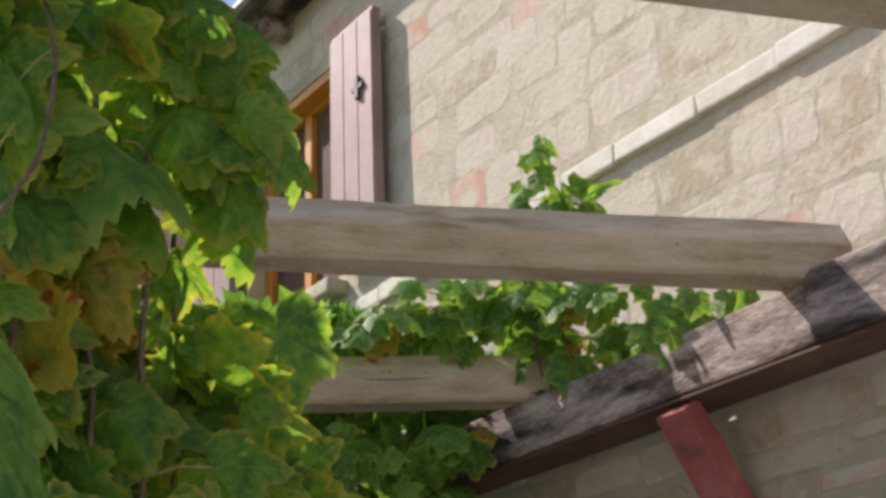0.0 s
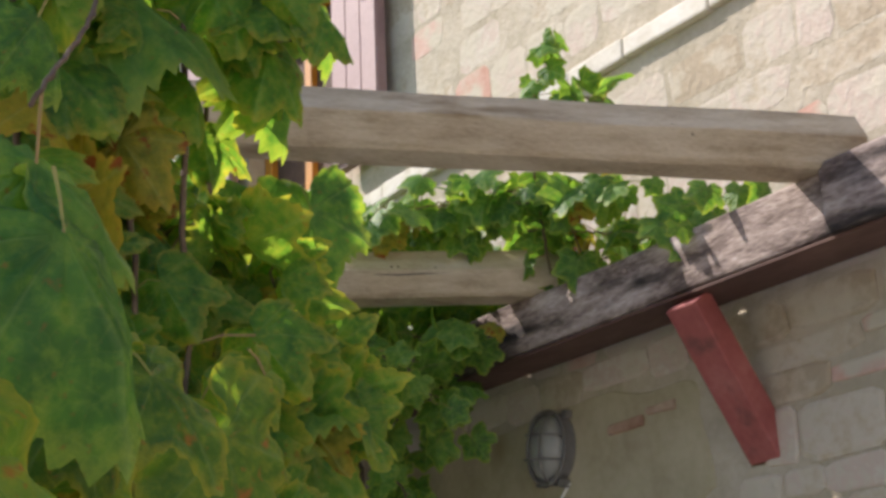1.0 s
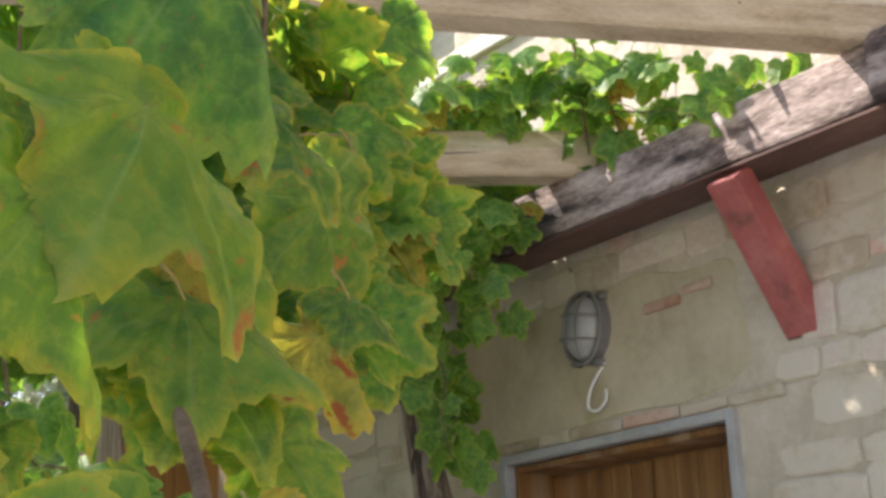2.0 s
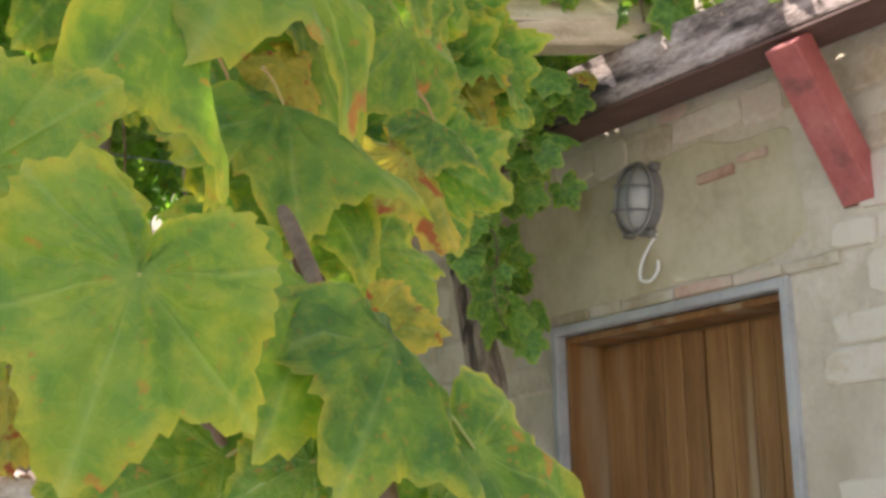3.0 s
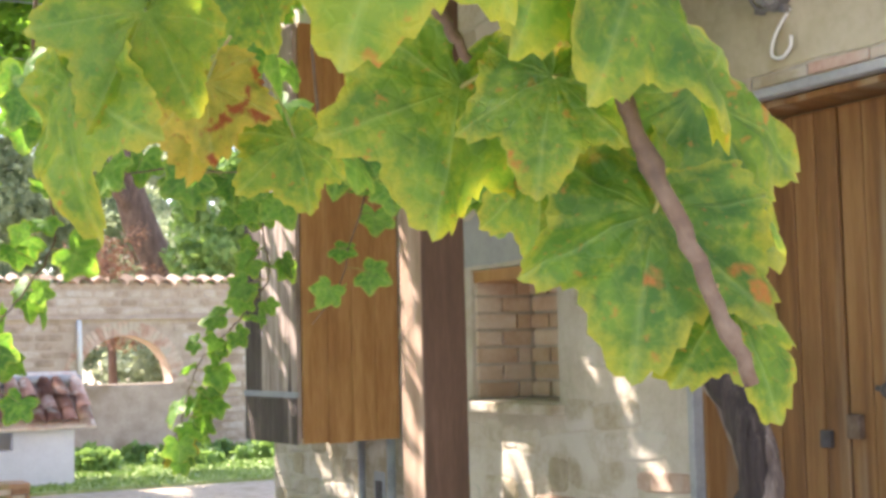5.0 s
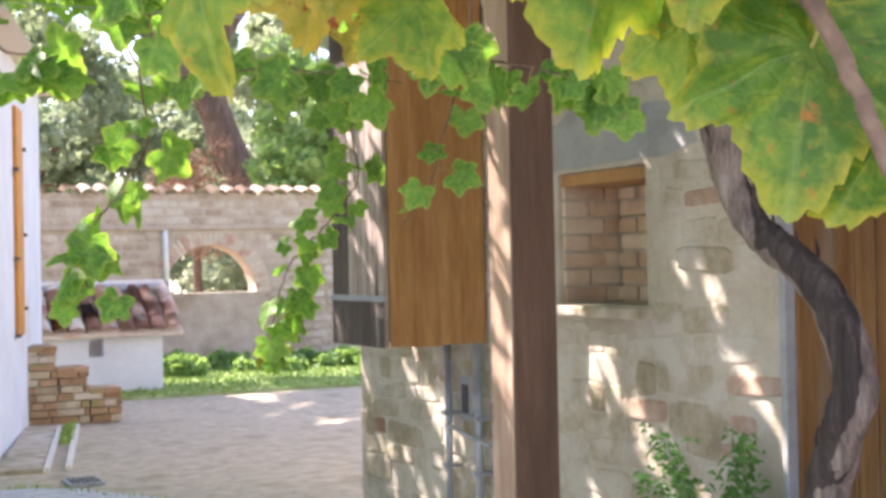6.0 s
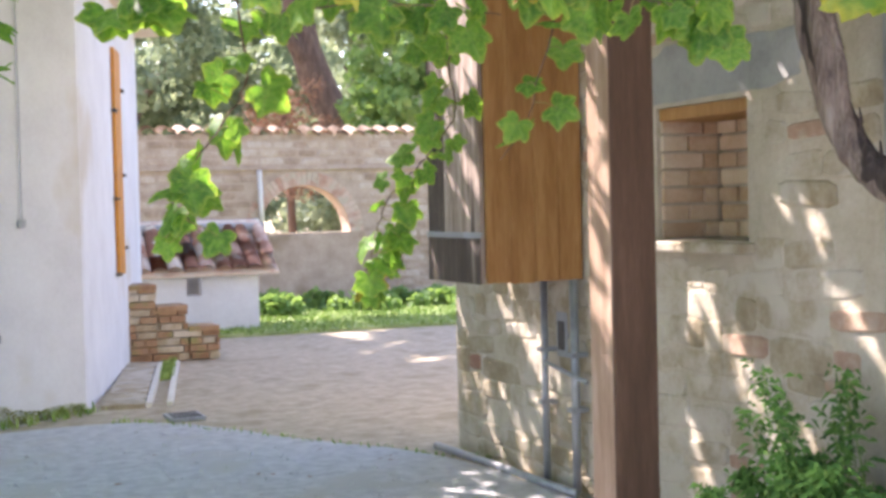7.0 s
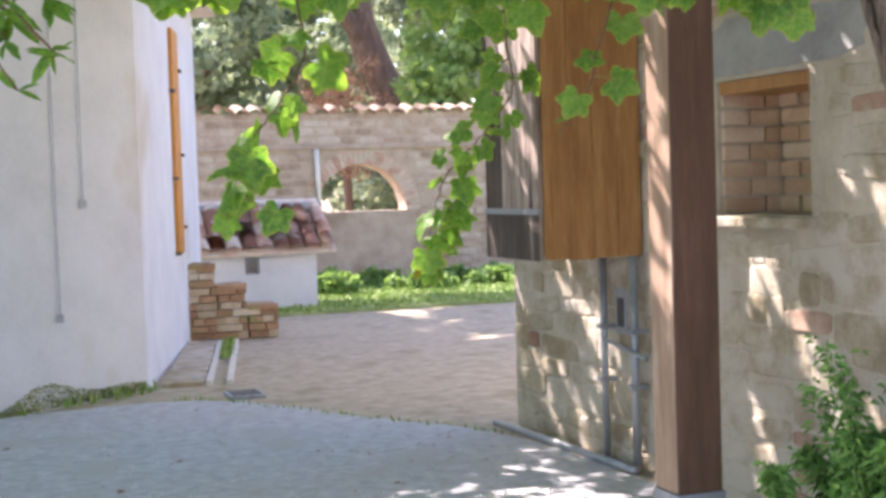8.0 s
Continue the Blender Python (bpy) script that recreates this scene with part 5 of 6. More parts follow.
TOPS = "leafy vine shoot growing along the pergola beam"
FB = dict(meshes=LEAVES_F, ymeshes=LEAVES_Y, facing=Vector((-0.8, -0.5, 0.1)))
vine_shoot(TOPS, [(1.9, 3.5, 2.95), (2.12, 3.17, 2.98), (2.28, 2.84, 2.9), (2.32, 2.55, 2.80), (2.34, 2.34, 2.86)], 56, 0.075, 21, spread=0.10, yellow=0.04, **FB)
vine_shoot(TOPS, [(1.99, 3.3, 3.04), (2.11, 2.95, 3.02), (2.23, 2.62, 2.95)], 46, 0.075, 22, spread=0.10, yellow=0.04, **FB)
vine_shoot(TOPS, [(2.3, 3.0, 2.8), (2.12, 2.83, 3.1), (2.14, 2.76, 3.24), (2.20, 2.62, 3.18)], 30, 0.065, 23, spread=0.07, yellow=0.03, **FB)
vine_shoot(TOPS, [(2.3, 2.85, 2.78), (2.12, 2.8, 3.2), (2.11, 2.75, 3.32), (2.12, 2.70, 3.43)], 12, 0.05, 24, skip=0.5, spread=0.03, yellow=0.0, radius=0.002, **FB)
vine_shoot(TOPS, [(2.3, 3.9, 2.8), (1.84, 3.6, 2.7), (2.04, 3.36, 2.70), (2.14, 3.14, 2.68)], 46, 0.072, 25, spread=0.09, yellow=0.04, **FB)
vine_shoot(TOPS, [(2.2, 3.9, 2.7), (1.86, 3.5, 2.55), (2.03, 3.32, 2.57), (2.09, 3.22, 2.42)], 40, 0.072, 26, spread=0.09, yellow=0.06, **FB)
vine_shoot(TOPS, [(2.2, 3.9, 2.6), (1.78, 3.3, 2.61), (1.91, 3.15, 2.54), (1.97, 3.12, 2.44)], 30, 0.07, 27, spread=0.08, yellow=0.03, **FB)
vine_shoot(TOPS, [(2.2, 3.8, 2.3), (1.95, 3.4, 2.33), (2.02, 3.35, 2.24), (2.04, 3.4, 2.1), (2.08, 3.4, 2.0)], 16, 0.07, 28, spread=0.07, yellow=0.0, **FB)
vine_shoot(TOPS, [(1.7, 3.5, 2.96), (1.85, 3.3, 2.96), (2.0, 3.1, 3.02), (2.15, 2.9, 2.98)], 34, 0.075, 33, spread=0.11, yellow=0.04, **FB)
vine_shoot(TOPS, [(2.46, 4.3, 2.75), (2.45, 3.9, 2.86), (2.45, 3.4, 2.88), (2.45, 2.9, 2.88), (2.45, 2.45, 2.88)], 60, 0.075, 34, spread=0.07, yellow=0.04, **FB)
vine_shoot(TOPS, [(2.3, 4.5, 2.85), (2.33, 4.0, 2.87), (2.35, 3.6, 2.86), (2.36, 3.3, 2.84)], 60, 0.08, 35, spread=0.08, yellow=0.04, **FB)
vine_shoot(TOPS, [(2.2, 4.0, 2.95), (2.33, 3.6, 2.92), (2.33, 3.3, 2.93), (2.33, 3.05, 2.92)], 64, 0.078, 36, spread=0.07, yellow=0.04, **FB)
vine_shoot(TOPS, [(2.0, 4.3, 2.97), (2.12, 4.1, 2.98), (2.2, 3.85, 2.96)], 32, 0.078, 37, spread=0.09, yellow=0.04, **FB)
vine_shoot(TOPS, [(1.6, 3.9, 2.85), (1.7, 3.6, 2.8), (1.75, 3.5, 2.6), (1.72, 3.5, 2.4)], 30, 0.075, 29, spread=0.09, yellow=0.05, **FB)

vine_shoot(TOPS, [(2.3, 3.75, 2.8), (2.00, 3.47, 2.62), (2.06, 3.48, 2.46), (2.11, 3.49, 2.31), (2.15, 3.49, 2.16), (2.21, 3.48, 2.03)], 30, 0.085, 41, spread=0.07, yellow=0.0, **FB)
vine_shoot(TOPS, [(2.33, 3.6, 2.9), (2.23, 3.49, 2.77), (2.32, 3.46, 2.69), (2.33, 3.50, 2.56)], 20, 0.075, 42, spread=0.07, yellow=0.03, **FB)


# ---- vine trunk ----
def vine_trunk():
    v = thing("grapevine_trunk", "old twisted grapevine trunk with dark shaggy bark", "vine trunk")
    main = curve_points([(2.16, 3.32, -0.02), (2.22, 3.34, 0.3), (2.25, 3.264, 0.669), (2.25, 3.191, 0.820), (2.25, 3.146, 0.964), (2.25, 3.187, 1.138), (2.25, 3.323, 1.280), (2.25, 3.460, 1.356), (2.25, 3.593, 1.477), (2.25, 3.674, 1.680), (2.25, 3.734, 1.880), (2.25, 3.85, 2.277), (2.2, 4.0, 2.7)], 90)
    for off, rad, mat, lbl in ((Vector((0, 0, 0)), 0.047, M_BARK_D, "dark rotten heartwood of the trunk"), (Vector((-0.026, -0.036, 0)), 0.036, M_BARK, "pale stripped strand of the trunk"), (Vector((-0.018, 0.034, -0.02)), 0.028, M_BARK, ""), (Vector((0.0, -0.058, 0.0)), 0.022, M_BARK, "pale stripped strand of the trunk")):
        pts, rr = [], []
        for i, p in enumerate(main):
            tw = i * 0.09
            o = Vector((off.x * math.cos(tw) - off.y * math.sin(tw) * 0.4, off.y * math.cos(tw) + off.x * math.sin(tw), off.z))
            pts.append(p + o + Vector((noise.noise(p * 9), noise.noise(p * 9 + UP * 5), 0)) * 0.01)
            rr.append(rad * (1.15 - 0.3 * i / 90) * (1 + 0.22 * noise.noise(p * 14 + off * 50)))
        bm = tube(bmesh.new(), pts, rr, 18, rough=0.07)
        part("stem", bm, mat, v, lbl, True)
    rnd = random.Random(3)
    for i in range(34):
        p = main[rnd.randrange(4, 84)]
        a = rnd.uniform(0, 6.28)
        d = Vector((math.cos(a), math.sin(a), 0)) * 0.05
        bm = bmesh.new()
        tube(bm, [p + d, p + d * 1.04 + UP * 0.03, p + d * 0.9 + UP * 0.07], [0.003, 0.006, 0.002], 5)
        part("bark_strip", bm, M_BARK_D, v)


vine_trunk()


# ---- leaf masses joined into one sheet ----
def leaf_mass(name, label, mat, spots, size, seed, parent=None, shape=0, face=None):
    """Many small folded leaves at spots, one mesh of stuff. shape 0: lobed, 1: narrow."""
    rnd = np.random.default_rng(seed)
    n = len(spots)
    if shape == 0:
        prof = np.array([(0, 0.05, 0), (0.45, 0.25, 0.06), (0.34, -0.15, 0.05), (0.5, -0.45, 0.02), (0.22, -0.55, 0.04), (0, -1.0, -0.12), (-0.22, -0.55, 0.04), (-0.5, -0.45, 0.02), (-0.34, -0.15, 0.05), (-0.45, 0.25, 0.06), (0, -0.4, -0.03)])
        tri = [(10, i, (i + 1) % 10) for i in range(10)]
    else:
        prof = np.array([(0, 0, 0), (0.13, -0.35, 0.03), (0.1, -0.7, 0.0), (0, -1.0, -0.08), (-0.1, -0.7, 0.0), (-0.13, -0.35, 0.03), (0, -0.4, -0.02)])
        tri = [(6, i, (i + 1) % 6) for i in range(6)]
    k = len(prof)
    nrm = rnd.normal(size=(n, 3)) + np.array(face if face is not None else (0, 0, 0.6))
    nrm /= np.linalg.norm(nrm, axis=1)[:, None]
    t = rnd.normal(size=(n, 3)) + np.array((0, 0, -0.6))
    t -= nrm * np.sum(t * nrm, axis=1)[:, None]
    t /= np.linalg.norm(t, axis=1)[:, None]
    x = np.cross(t, nrm)
    s = size * rnd.uniform(0.6, 1.35, n)
    v = spots[:, None, :] + s[:, None, None] * (prof[None, :, 0:1] * x[:, None, :] - prof[None, :, 1:2] * t[:, None, :] + prof[None, :, 2:3] * nrm[:, None, :])
    f = (np.arange(n)[:, None, None] * k + np.array(tri)[None]).reshape(-1, 3)
    me = bpy.data.meshes.new(name)
    me.from_pydata(v.reshape(-1, 3).tolist(), [], f.tolist())
    me.materials.append(mat)
    ob = new(name, me)
    if parent:
        ob.parent = parent
        ob["kind"] = "stuff"
        return ob
    return tagged(ob, label, "foliage", kind="stuff")


def clumped(rnd, centres, radii, count):
    """Spots in shells round centres, thinner inside, so that crowns have gaps."""
    idx = rnd.integers(0, len(centres), count)
    d = rnd.normal(size=(count, 3))
    d /= np.linalg.norm(d, axis=1)[:, None]
    r = rnd.uniform(0.35, 1.0, count) ** 0.6
    return centres[idx] + d * (radii[idx] * r)[:, None] * np.array((1, 1, 0.75))


def canopy():
    rnd = np.random.default_rng(77)
    # Pergola vine kept out of view, stretched well past the pergola to block sun.
    c = np.column_stack([rnd.uniform(-5.0, 2.3, 1300), rnd.uniform(1.5, 10.0, 1300), rnd.uniform(2.98, 3.3, 1300)])
    c = c[c[:, 0] < np.where(c[:, 1] < 3.4, 0.33, np.where(c[:, 1] < 4.2, 0.43, 0.5)) * (c[:, 1] - 0.25) - 0.15]
    c = c[(c[:, 1] > 3.4) | (rnd.random(len(c)) < 0.8)]
    edge = np.column_stack([rnd.uniform(1.3, 2.3, 60), rnd.uniform(3.75, 5.3, 60), rnd.uniform(2.95, 3.2, 60)])
    over = np.column_stack([rnd.uniform(0.5, 2.35, 185), rnd.uniform(4.3, 8.0, 185), rnd.uniform(2.95, 3.3, 185)])
    over = over[over[:, 0] < 0.5 * (over[:, 1] - 0.25) - 0.15]
    near = np.column_stack([rnd.uniform(-1.3, 0.0, 90), rnd.uniform(1.5, 3.3, 90), rnd.uniform(2.95, 3.2, 90)])
    inner = np.column_stack([rnd.uniform(1.84, 2.1, 9), rnd.uniform(3.45, 3.68, 9), rnd.uniform(2.95, 3.1, 9)])
    seam = np.column_stack([rnd.uniform(1.2, 1.85, 5), rnd.uniform(5.95, 6.3, 5), rnd.uniform(2.95, 3.2, 5)])
    c = np.vstack([c, edge, over, near, inner])
    for gx, gy, gr in ((0.05, 2.25, 0.32), (1.42, 6.75, 0.26), (1.22, 5.41, 0.2), (0.99, 5.81, 0.2), (0.75, 6.22, 0.2)):
        c = c[np.hypot(c[:, 0] - gx, c[:, 1] - gy) > gr]
    shade = np.column_stack([rnd.uniform(1.5, 1.85, 4), rnd.uniform(5.45, 5.95, 4), rnd.uniform(2.98, 3.2, 4)])
    c = np.vstack([c, seam, shade])
    r = rnd.uniform(0.10, 0.28, len(c))
    leaf_mass("vine_canopy", "unseen vine leaves overhead, spread past the pergola to cast shade", M_LEAF_D, clumped(rnd, c, r, 48000) * np.array((1, 1, 0.5)) + np.array((0, 0, 1.55)), 0.09, 78)
    wires = thing("pergola_wire", "thin wires that carry the vine overhead", "wire")
    for y in (1.65, 2.3, 3.1, 3.95, 5.4, 6.6, 7.8, 9.0):
        part("wire", tube(bmesh.new(), [(-5.2, y, 2.96), (min(2.5, 0.42 * (y - 0.25)), y, 2.96)], 0.004, 5), M_METAL, wires)


canopy()


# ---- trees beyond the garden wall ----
def tree(label, trunk, limbs, clumps, leaf_n, leaf_size, mat, seed, crown_mat=M_FOLIAGE_HAZE):
    t = thing("tree", label, "tree")
    rnd = random.Random(seed)
    bm = bmesh.new()
    pts = curve_points(trunk[0], 16)
    tube(bm, pts, [trunk[1] * (1.15 - 0.6 * i / 15) for i in range(16)], 12, rough=0.06)
    part("trunk", bm, M_TRUNK, t, smooth=True)
    for ctrl, r in limbs:
        part("limb", tube(bmesh.new(), curve_points(ctrl, 12), [r * (1.1 - 0.75 * i / 11) for i in range(12)], 8, rough=0.06), M_TRUNK, t, smooth=True)
    nr = np.random.default_rng(seed)
    centres, radii = [], []
    for x, y, z, rx, rz, k in clumps:
        for _ in range(k):
            a, b = nr.uniform(0, 6.28), nr.uniform(-1, 1)
            q = nr.uniform(0.2, 1) ** 0.5
            centres.append((x + rx * q * math.cos(a), y + rx * q * math.sin(a) * 0.8, z + rz * b))
            radii.append(nr.uniform(0.35, 0.8) * min(1.0, rx / 2.5 + 0.3))
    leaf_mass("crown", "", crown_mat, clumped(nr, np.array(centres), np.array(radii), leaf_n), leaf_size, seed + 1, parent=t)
    return t


tree("tall leaning tree with bare brown trunk and grey-green crown", ([(8.3, 26, -0.1), (8.0, 26, 2.5), (7.3, 26, 4.2), (7.0, 26.3, 6.5), (6.8, 26.5, 9.0)], 0.36), [([(7.5, 26, 3.8), (6.7, 25.8, 4.9), (5.6, 25.6, 6.6)], 0.2), ([(7.1, 26.1, 5.4), (8.3, 26.3, 7.0), (9.2, 26.4, 8.3)], 0.16)], [(7.2, 27, 8.4, 3.4, 1.9, 60), (9.6, 27.5, 5.0, 1.6, 1.6, 26)], 15000, 0.16, M_TRUNK, 200)
tree("grey-green tree with foliage paled as by haze", ([(4.4, 30, -0.1), (4.3, 30, 3.0), (4.0, 30, 6.5)], 0.25), [([(4.3, 30, 3.0), (5.6, 30, 5.0)], 0.12)], [(4.4, 30, 4.6, 3.0, 2.6, 60), (6.2, 31, 3.0, 2.0, 1.6, 24)], 16000, 0.16, M_TRUNK, 210)
tree("young tree with bright sunlit light green leaves", ([(8.8, 22.0, -0.1), (8.7, 22.0, 2.0), (8.4, 22.1, 4.4)], 0.09), [([(8.7, 22, 2.4), (7.8, 21.9, 3.6)], 0.05)], [(8.2, 22.1, 3.9, 1.2, 1.1, 30), (7.6, 22, 2.9, 0.7, 0.5, 12)], 5000, 0.13, M_TRUNK, 220, M_SHRUB)
tree("broad old tree with dense green crown", ([(12.5, 34, -0.1), (12.3, 34, 3.0), (12.0, 34, 7.0)], 0.3), [([(12.3, 34, 3.0), (10.6, 34, 5.0)], 0.14)], [(11.8, 34, 5.4, 4.2, 3.6, 70), (8.0, 35, 4.0, 3.2, 2.8, 40)], 17000, 0.2, M_TRUNK, 230)
# Out-of-view tree; the crowns at x 0.5 are added only to shade the paving.
tree("unseen tree behind the white house, added for its shade", ([(-5.6, 18.5, -0.1), (-5.6, 18.5, 4.0), (-5.3, 18.4, 7.5)], 0.28), [([(-5.6, 18.5, 4.0), (-3.8, 18.0, 6.5)], 0.13), ([(-5.6, 18.5, 4.2), (-7.2, 18.0, 7.0)], 0.13)], [(-5.0, 18.5, 8.2, 4.2, 2.6, 80), (0.5, 17.9, 7.2, 3.5, 1.0, 84), (0.45, 17.9, 7.2, 1.3, 0.6, 16)], 20000, 0.24, M_TRUNK, 240)
tree("wide tree at the far side of the meadow", ([(1.5, 44, -0.1), (1.5, 44, 4.0), (1.4, 44, 8.0)], 0.35), [([(1.5, 44, 4.0), (4.0, 44, 6.0)], 0.15)], [(2.0, 44, 5.5, 5.5, 4.5, 70), (12.0, 46, 4.5, 6.0, 3.8, 60), (22, 46, 5.5, 6.0, 4.5, 50)], 20000, 0.28, M_TRUNK, 250)


def dry_bush():
    b = thing("dry_bush", "withered reddish-brown bush above the garden wall", "bush")
    rnd = np.random.default_rng(9)
    part("stem", tube(bmesh.new(), [(5.95, 22.6, -0.05), (5.9, 22.6, 1.6), (5.8, 22.6, 3.2)], [0.09, 0.07, 0.03], 8), M_TRUNK, b)
    c = np.column_stack([rnd.normal(5.85, 0.28, 26), rnd.normal(22.6, 0.25, 26), rnd.uniform(1.6, 3.55, 26)])
    leaf_mass("foliage", "", M_DRY, clumped(rnd, c, np.full(26, 0.28), 2600), 0.09, 10, parent=b, shape=1)


dry_bush()


def garden_plants():
    rnd = np.random.default_rng(12)
    c = np.column_stack([rnd.uniform(3.4, 6.6, 40), rnd.uniform(16.2, 17.5, 40), rnd.uniform(0.05, 0.16, 40)])
    leaf_mass("border_plants", "bright low leafy plants at the foot of the garden wall", M_SHRUB, np.maximum(clumped(rnd, c, np.full(40, 0.17), 2600), (-99, -99, 0.02)), 0.10, 13)


garden_plants()


def feathery_bush():
    b = thing("feathery_bush", "feathery bright green bush at the foot of the stone wall", "bush")
    rnd = random.Random(17)
    verts, faces = [], []
    stems = bmesh.new()
    for i in range(30):
        x, y = rnd.gauss(2.28, 0.06), rnd.gauss(3.66, 0.07)
        h = rnd.uniform(0.2, 0.52) if i % 4 else rnd.uniform(0.5, 0.8)
        top = Vector((x + rnd.uniform(-0.16, 0.08), y + rnd.uniform(-0.2, 0.24), h))
        base = Vector((x, y, -0.01))
        bend = base.lerp(top, 0.5) + Vector((rnd.uniform(-0.04, 0.04), rnd.uniform(-0.04, 0.04), 0.05))
        pts = curve_points([base, bend, top], 10)
        tube(stems, pts, [0.004 - 0.0003 * k for k in range(10)], 5)
        for k in range(430 if i % 4 else 120):
            p = pts[rnd.randrange(3, 9)].lerp(pts[9], rnd.random() ** 2)
            d = Vector((rnd.uniform(-1, 1), rnd.uniform(-1, 1), rnd.uniform(-0.5, 0.7))).normalized()
            p = p + Vector((rnd.gauss(0, 0.022), rnd.gauss(0, 0.022), rnd.gauss(0, 0.012)))
            ln = rnd.uniform(0.02, 0.055)
            s = d.cross(UP).normalized() * 0.0017
            n = len(verts)
            m = p + d * ln * 0.5 + UP * 0.008
            e = p + d * ln - UP * 0.012
            verts += [tuple(p), tuple(m + s), tuple(e), tuple(m - s)]
            faces += [(n, n + 1, n + 2), (n, n + 2, n + 3)]
    part("stem", stems, M_GRASS, b)["kind"] = "stuff"
    me = bpy.data.meshes.new("fronds")
    me.from_pydata(verts, [], faces)
    me.materials.append(M_FEATHER)
    f = new("fronds", me)
    f.parent = b
    f["kind"] = "stuff"


feathery_bush()


def moss():
    rnd = np.random.default_rng(61)
    x = rnd.uniform(-1.7, 0.83, 5200)
    top = 0.04 + 0.09 * np.sin(x * 3.1 + 0.8) ** 2 + 0.03 * np.sin(x * 11)
    z = top * rnd.random(5200) ** 1.4
    s = np.column_stack([x, 8.872 + 0.76 * x, z + 0.004])
    leaf_mass("moss", "green moss along the damp foot of the white house", M_MOSS, s, 0.011, 62, face=(0.6, -0.8, 0.3))
    q = np.column_stack([rnd.uniform(-0.6, 2.2, 60), rnd.uniform(4.2, 8.4, 60), np.full(60, 0.012)])
    leaf_mass("leaf_litter", "scattered small brown fallen leaves on the gravel", M_DRY, q, 0.03, 63, face=(0, 0, 4))


moss()


def evergreen_branch():
    b = thing("shrub_branch", "dark glossy evergreen branch with narrow leaves", "shrub")
    rnd = random.Random(23)
    stems = bmesh.new()
    narrow = bpy.data.meshes.new("leaf")
    prof = [(0, 0, 0), (0.14, -0.3, 0.03), (0.13, -0.65, 0.02), (0, -1, -0.06), (-0.13, -0.65, 0.02), (-0.14, -0.3, 0.03), (0, -0.45, -0.02)]
    narrow.from_pydata(prof, [], [(6, i, (i + 1) % 6) for i in range(6)])
    narrow.materials.append(M_LEAF_D)
    for k in range(7):
        a = Vector((-0.62, 3.25, 2.1)) + Vector((rnd.uniform(-0.1, 0.05), rnd.uniform(-0.1, 0.1), rnd.uniform(-0.15, 0.2)))
        e = Vector((-0.12 + rnd.uniform(-0.06, 0.05), 3.42 + rnd.uniform(-0.1, 0.1), 1.56 + rnd.uniform(-0.08, 0.24)))
        pts = curve_points([Vector((-1.25, 3.05, -0.02)), Vector((-1.2, 3.1, 1.3)), a, e], 20)
        tube(stems, pts, [0.010 - 0.0004 * i for i in range(20)], 6)
        for i in range(34):
            p = pts[rnd.randrange(13, 20)]
            d = Vector((rnd.uniform(-0.6, 1), rnd.uniform(-1, 1), rnd.uniform(-0.9, 0.5)))
            put_leaf(b, [narrow], leaf_pose(p, d, Vector((rnd.uniform(-1, 1), -1, 0.8)), rnd.uniform(0.06, 0.10)), rnd)
    part("stem", stems, M_CANE, b)


evergreen_branch()


def hedge():
    rnd = np.random.default_rng(41)
    c = np.column_stack([rnd.uniform(0.5, 12, 90), rnd.uniform(22.5, 25.5, 90), rnd.uniform(0.2, 1.8, 90)])
    leaf_mass("hedge", "loose green shrubs behind the garden wall", M_FOLIAGE_HAZE, clumped(rnd, c, np.full(90, 0.6), 20000), 0.13, 42)


hedge()


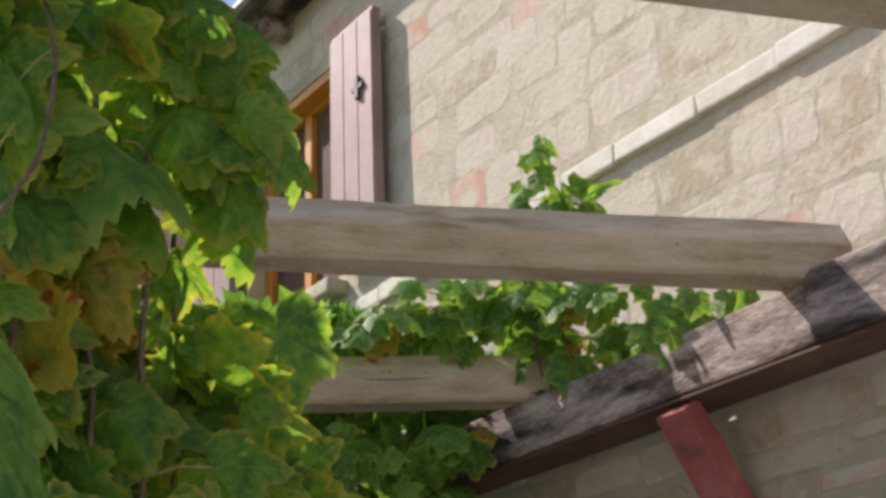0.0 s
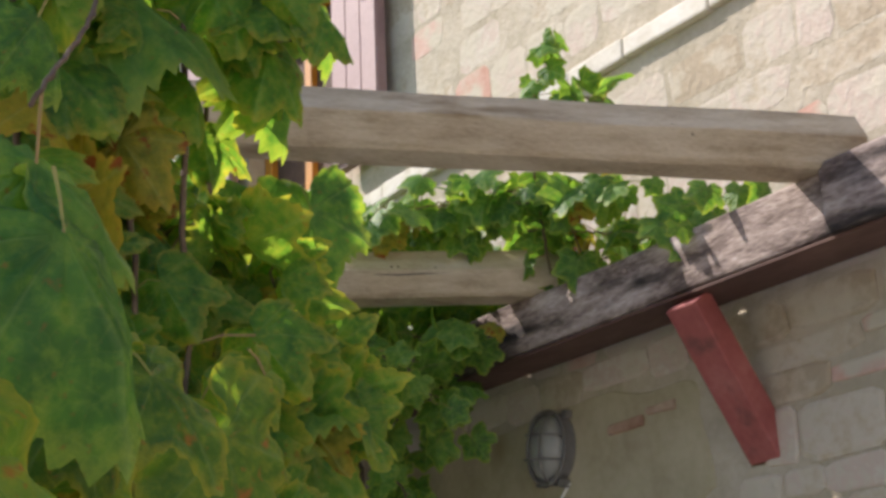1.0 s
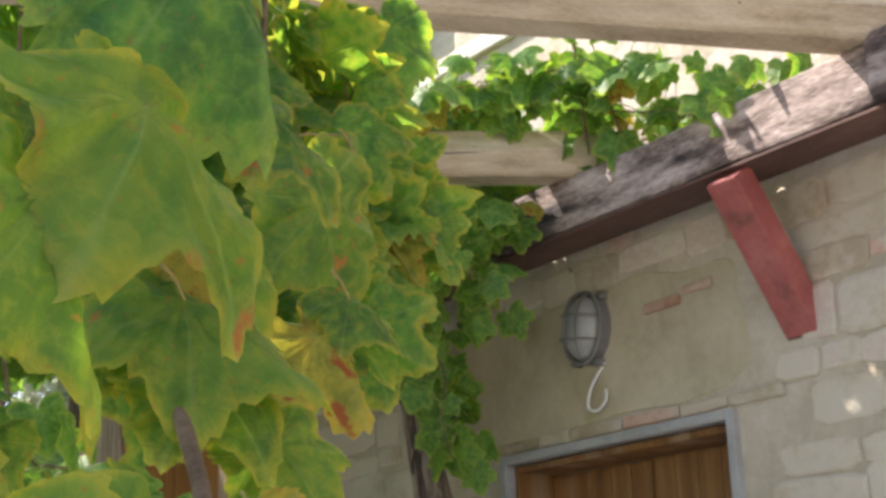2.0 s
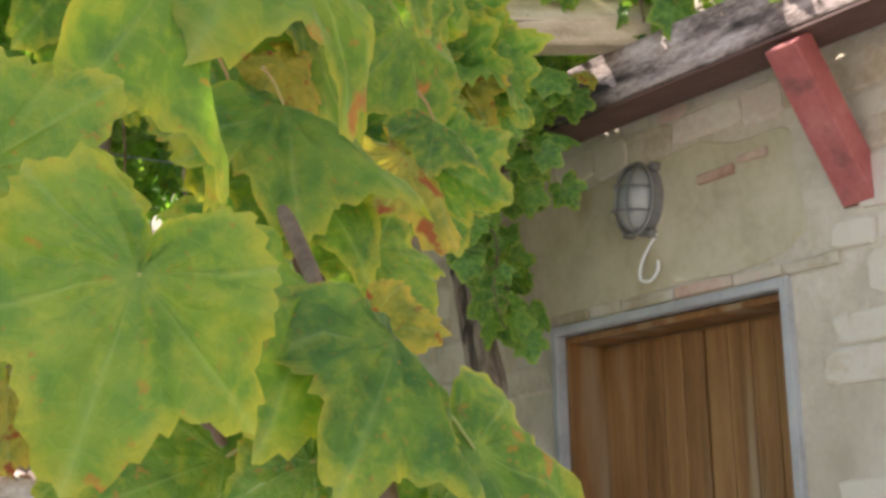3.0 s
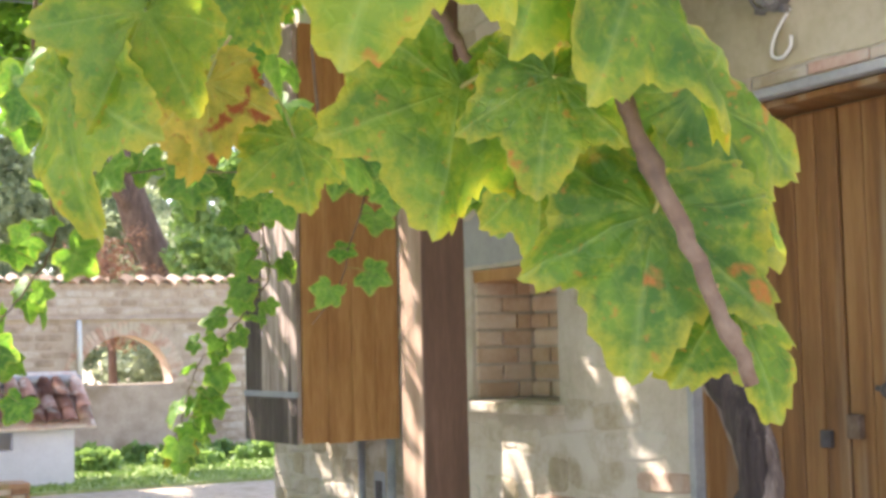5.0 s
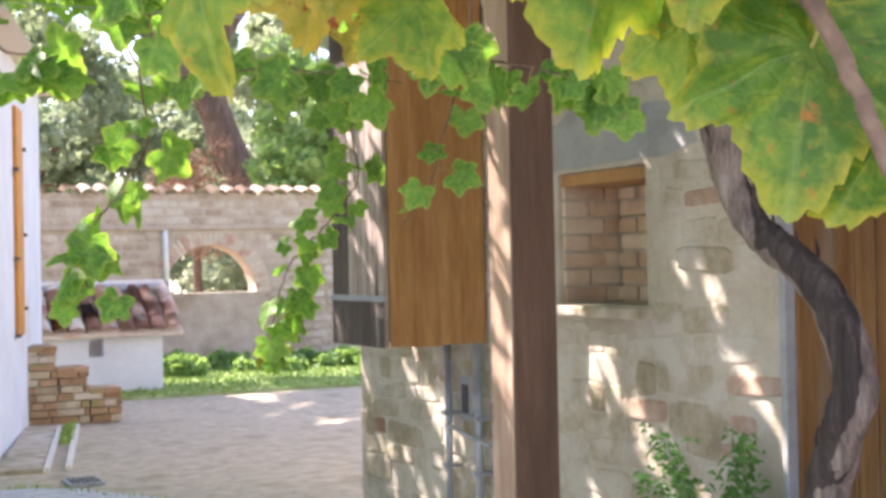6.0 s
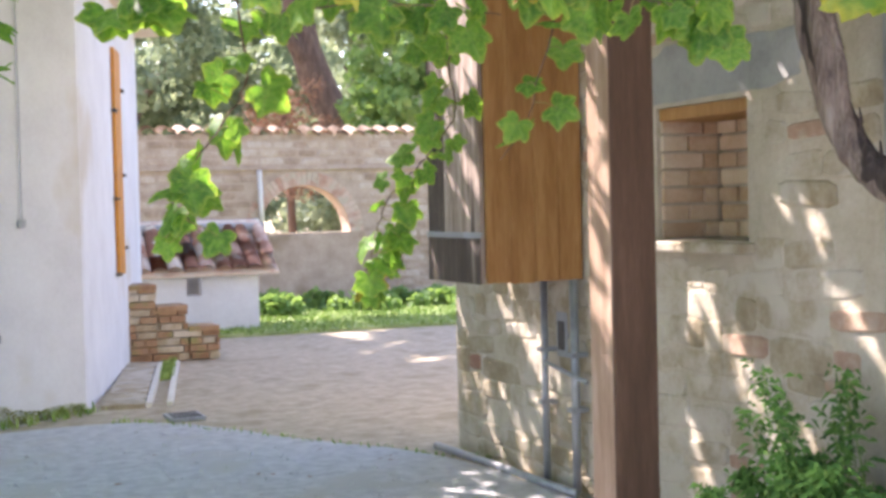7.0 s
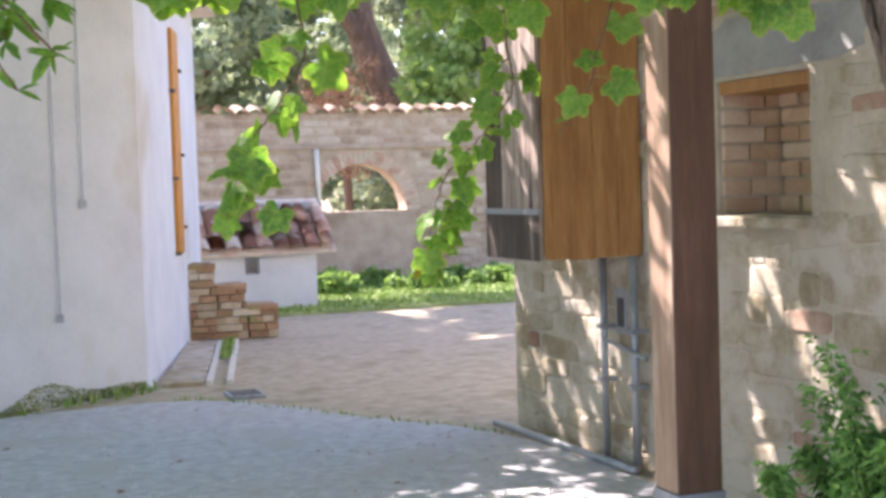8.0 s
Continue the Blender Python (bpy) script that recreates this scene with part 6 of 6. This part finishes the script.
# ---- stones of the house wall, last ----
def wall_stones():
    rnd = random.Random(31)
    protos = []
    for k in range(14):
        rings = stone_ring(1.0, 1.0, 1.0, random.Random(500 + k))
        v = [(-o, -u, w) for ring in rings for u, o, w in ring]
        f = [(r * 8 + i, r * 8 + (i + 1) % 8, r * 8 + 8 + (i + 1) % 8, r * 8 + 8 + i) for r in range(2) for i in range(8)] + [tuple(range(16, 24))]
        pair = []
        for mat in (M_STONE, M_BRICK):
            me = bpy.data.meshes.new("stone" if mat is M_STONE else "brick")
            me.from_pydata(v, [], f)
            me.materials.append(mat)
            pair.append(me)
        protos.append(pair)
    verts, faces, pv, pf = [], [], [], []
    holes = [(DOOR[0] - 0.025, DOOR[1] + 0.025, -1, DOOR[3] + 0.075), (NICHE[0] - 0.02, NICHE[1] + 0.02, 1.08, NICHE[3] + 0.02), (WIN[0] - 0.02, WIN[1] + 0.02, WIN[2] - 0.07, WIN[3] + 0.02), (2.66, 4.27, 2.12, 2.50), (4.14, 5.18, 1.65, 1.84), (-9, 9, 3.46, 3.55)]
    count = 0
    z = 0.0
    while z < 5.0:
        low = z < 2.6
        h = rnd.uniform(0.075, 0.15) if low else rnd.uniform(0.10, 0.18)
        y = 1.2 + rnd.uniform(0, 0.2)
        while y < 7.14:
            wd = rnd.choice((0.13, 0.18, 0.24, 0.3, 0.4)) * rnd.uniform(0.8, 1.2)
            wd = min(wd, 7.15 - y)
            c = y + wd / 2
            zc = z + h / 2 + 0.03 * noise.noise(Vector((c * 1.7, z * 2, 4))) + rnd.uniform(-0.012, 0.012)
            hh = h * rnd.uniform(0.82, 1.06)
            if wd > 0.07 and rnd.random() > (0.06 if low else 0.1) and not any(a < c + wd * 0.42 and c - wd * 0.42 < b and p < zc + hh * 0.42 and zc - hh * 0.42 < q for a, b, p, q in holes):
                d = rnd.uniform(0.003, 0.011) if low else rnd.uniform(0.0003, 0.0014)
                red = wd < 0.3 and rnd.random() < (0.12 if low else 0.12)
                if red and low:
                    hh *= 0.6
                if low and z < 2.1 and y > 3.6 and count < 290:
                    ob = new("brick" if red else "stone", protos[rnd.randrange(14)][1 if red else 0])
                    ob.parent = HOUSE
                    ob.matrix_basis = Matrix.Translation((WX, c, zc)) @ Matrix.Rotation(rnd.uniform(-0.09, 0.09), 4, "X") @ Matrix.Diagonal((d, wd + 0.004, hh + 0.004, 1))
                    count += 1
                else:
                    add_stone(pv if red else verts, pf if red else faces, (WX, c, zc), wd + 0.004, hh + 0.004, d, rnd, "x")
            y += wd
        z += h
    for nm, v, f, mat in (("face_stones", verts, faces, M_STONE_J), ("face_bricks", pv, pf, M_PINK)):
        me = bpy.data.meshes.new(nm)
        me.from_pydata(v, [], f)
        me.materials.append(mat)
        ob = new(nm, me)
        ob.parent = HOUSE
        ob["kind"] = "stuff"
    # bricks at the back and sides of the niche
    bm = boxed((-0.5, -0.5, -0.5), (0.5, 0.5, 0.5), 0.03)
    me = bpy.data.meshes.new("brick")
    bm.to_mesh(me)
    bm.free()
    me.materials.append(M_NICHE)
    z = NICHE[2]
    row = 0
    while z < NICHE[3] - 0.03:
        y = NICHE[0] - (0.11 if row % 2 else 0.0)
        while y < NICHE[1]:
            a, b = max(y, NICHE[0]), min(y + 0.235, NICHE[1])
            if b - a > 0.04:
                ob = new("brick", me)
                ob.parent = HOUSE
                ob.matrix_basis = Matrix.Translation((WX + 0.292 + rnd.uniform(-0.004, 0.004), (a + b) / 2, z + 0.034)) @ Matrix.Diagonal((0.03, b - a - 0.012, 0.056, 1))
            y += 0.235
        for side, yy in ((1, NICHE[1] - 0.006), (-1, NICHE[0] + 0.006)):
            for x0, x1 in ((0.02, 0.13), (0.14, 0.27)) if row % 2 else ((0.02, 0.2), (0.21, 0.27)):
                ob = new("brick", me)
                ob.parent = HOUSE
                ob.matrix_basis = Matrix.Translation((WX + (x0 + x1) / 2, yy, z + 0.034)) @ Matrix.Diagonal((x1 - x0, 0.016, 0.056, 1))
        z += 0.068
        row += 1


M_NICHE = material("niche_brick", ("b89a7a", "cbb294", "d6c4aa"), 8, 0.9, 0.4, 60, per_piece=0.5, stain="a05f3c", stain_scale=3.5, stain_at=0.62)
wall_stones()
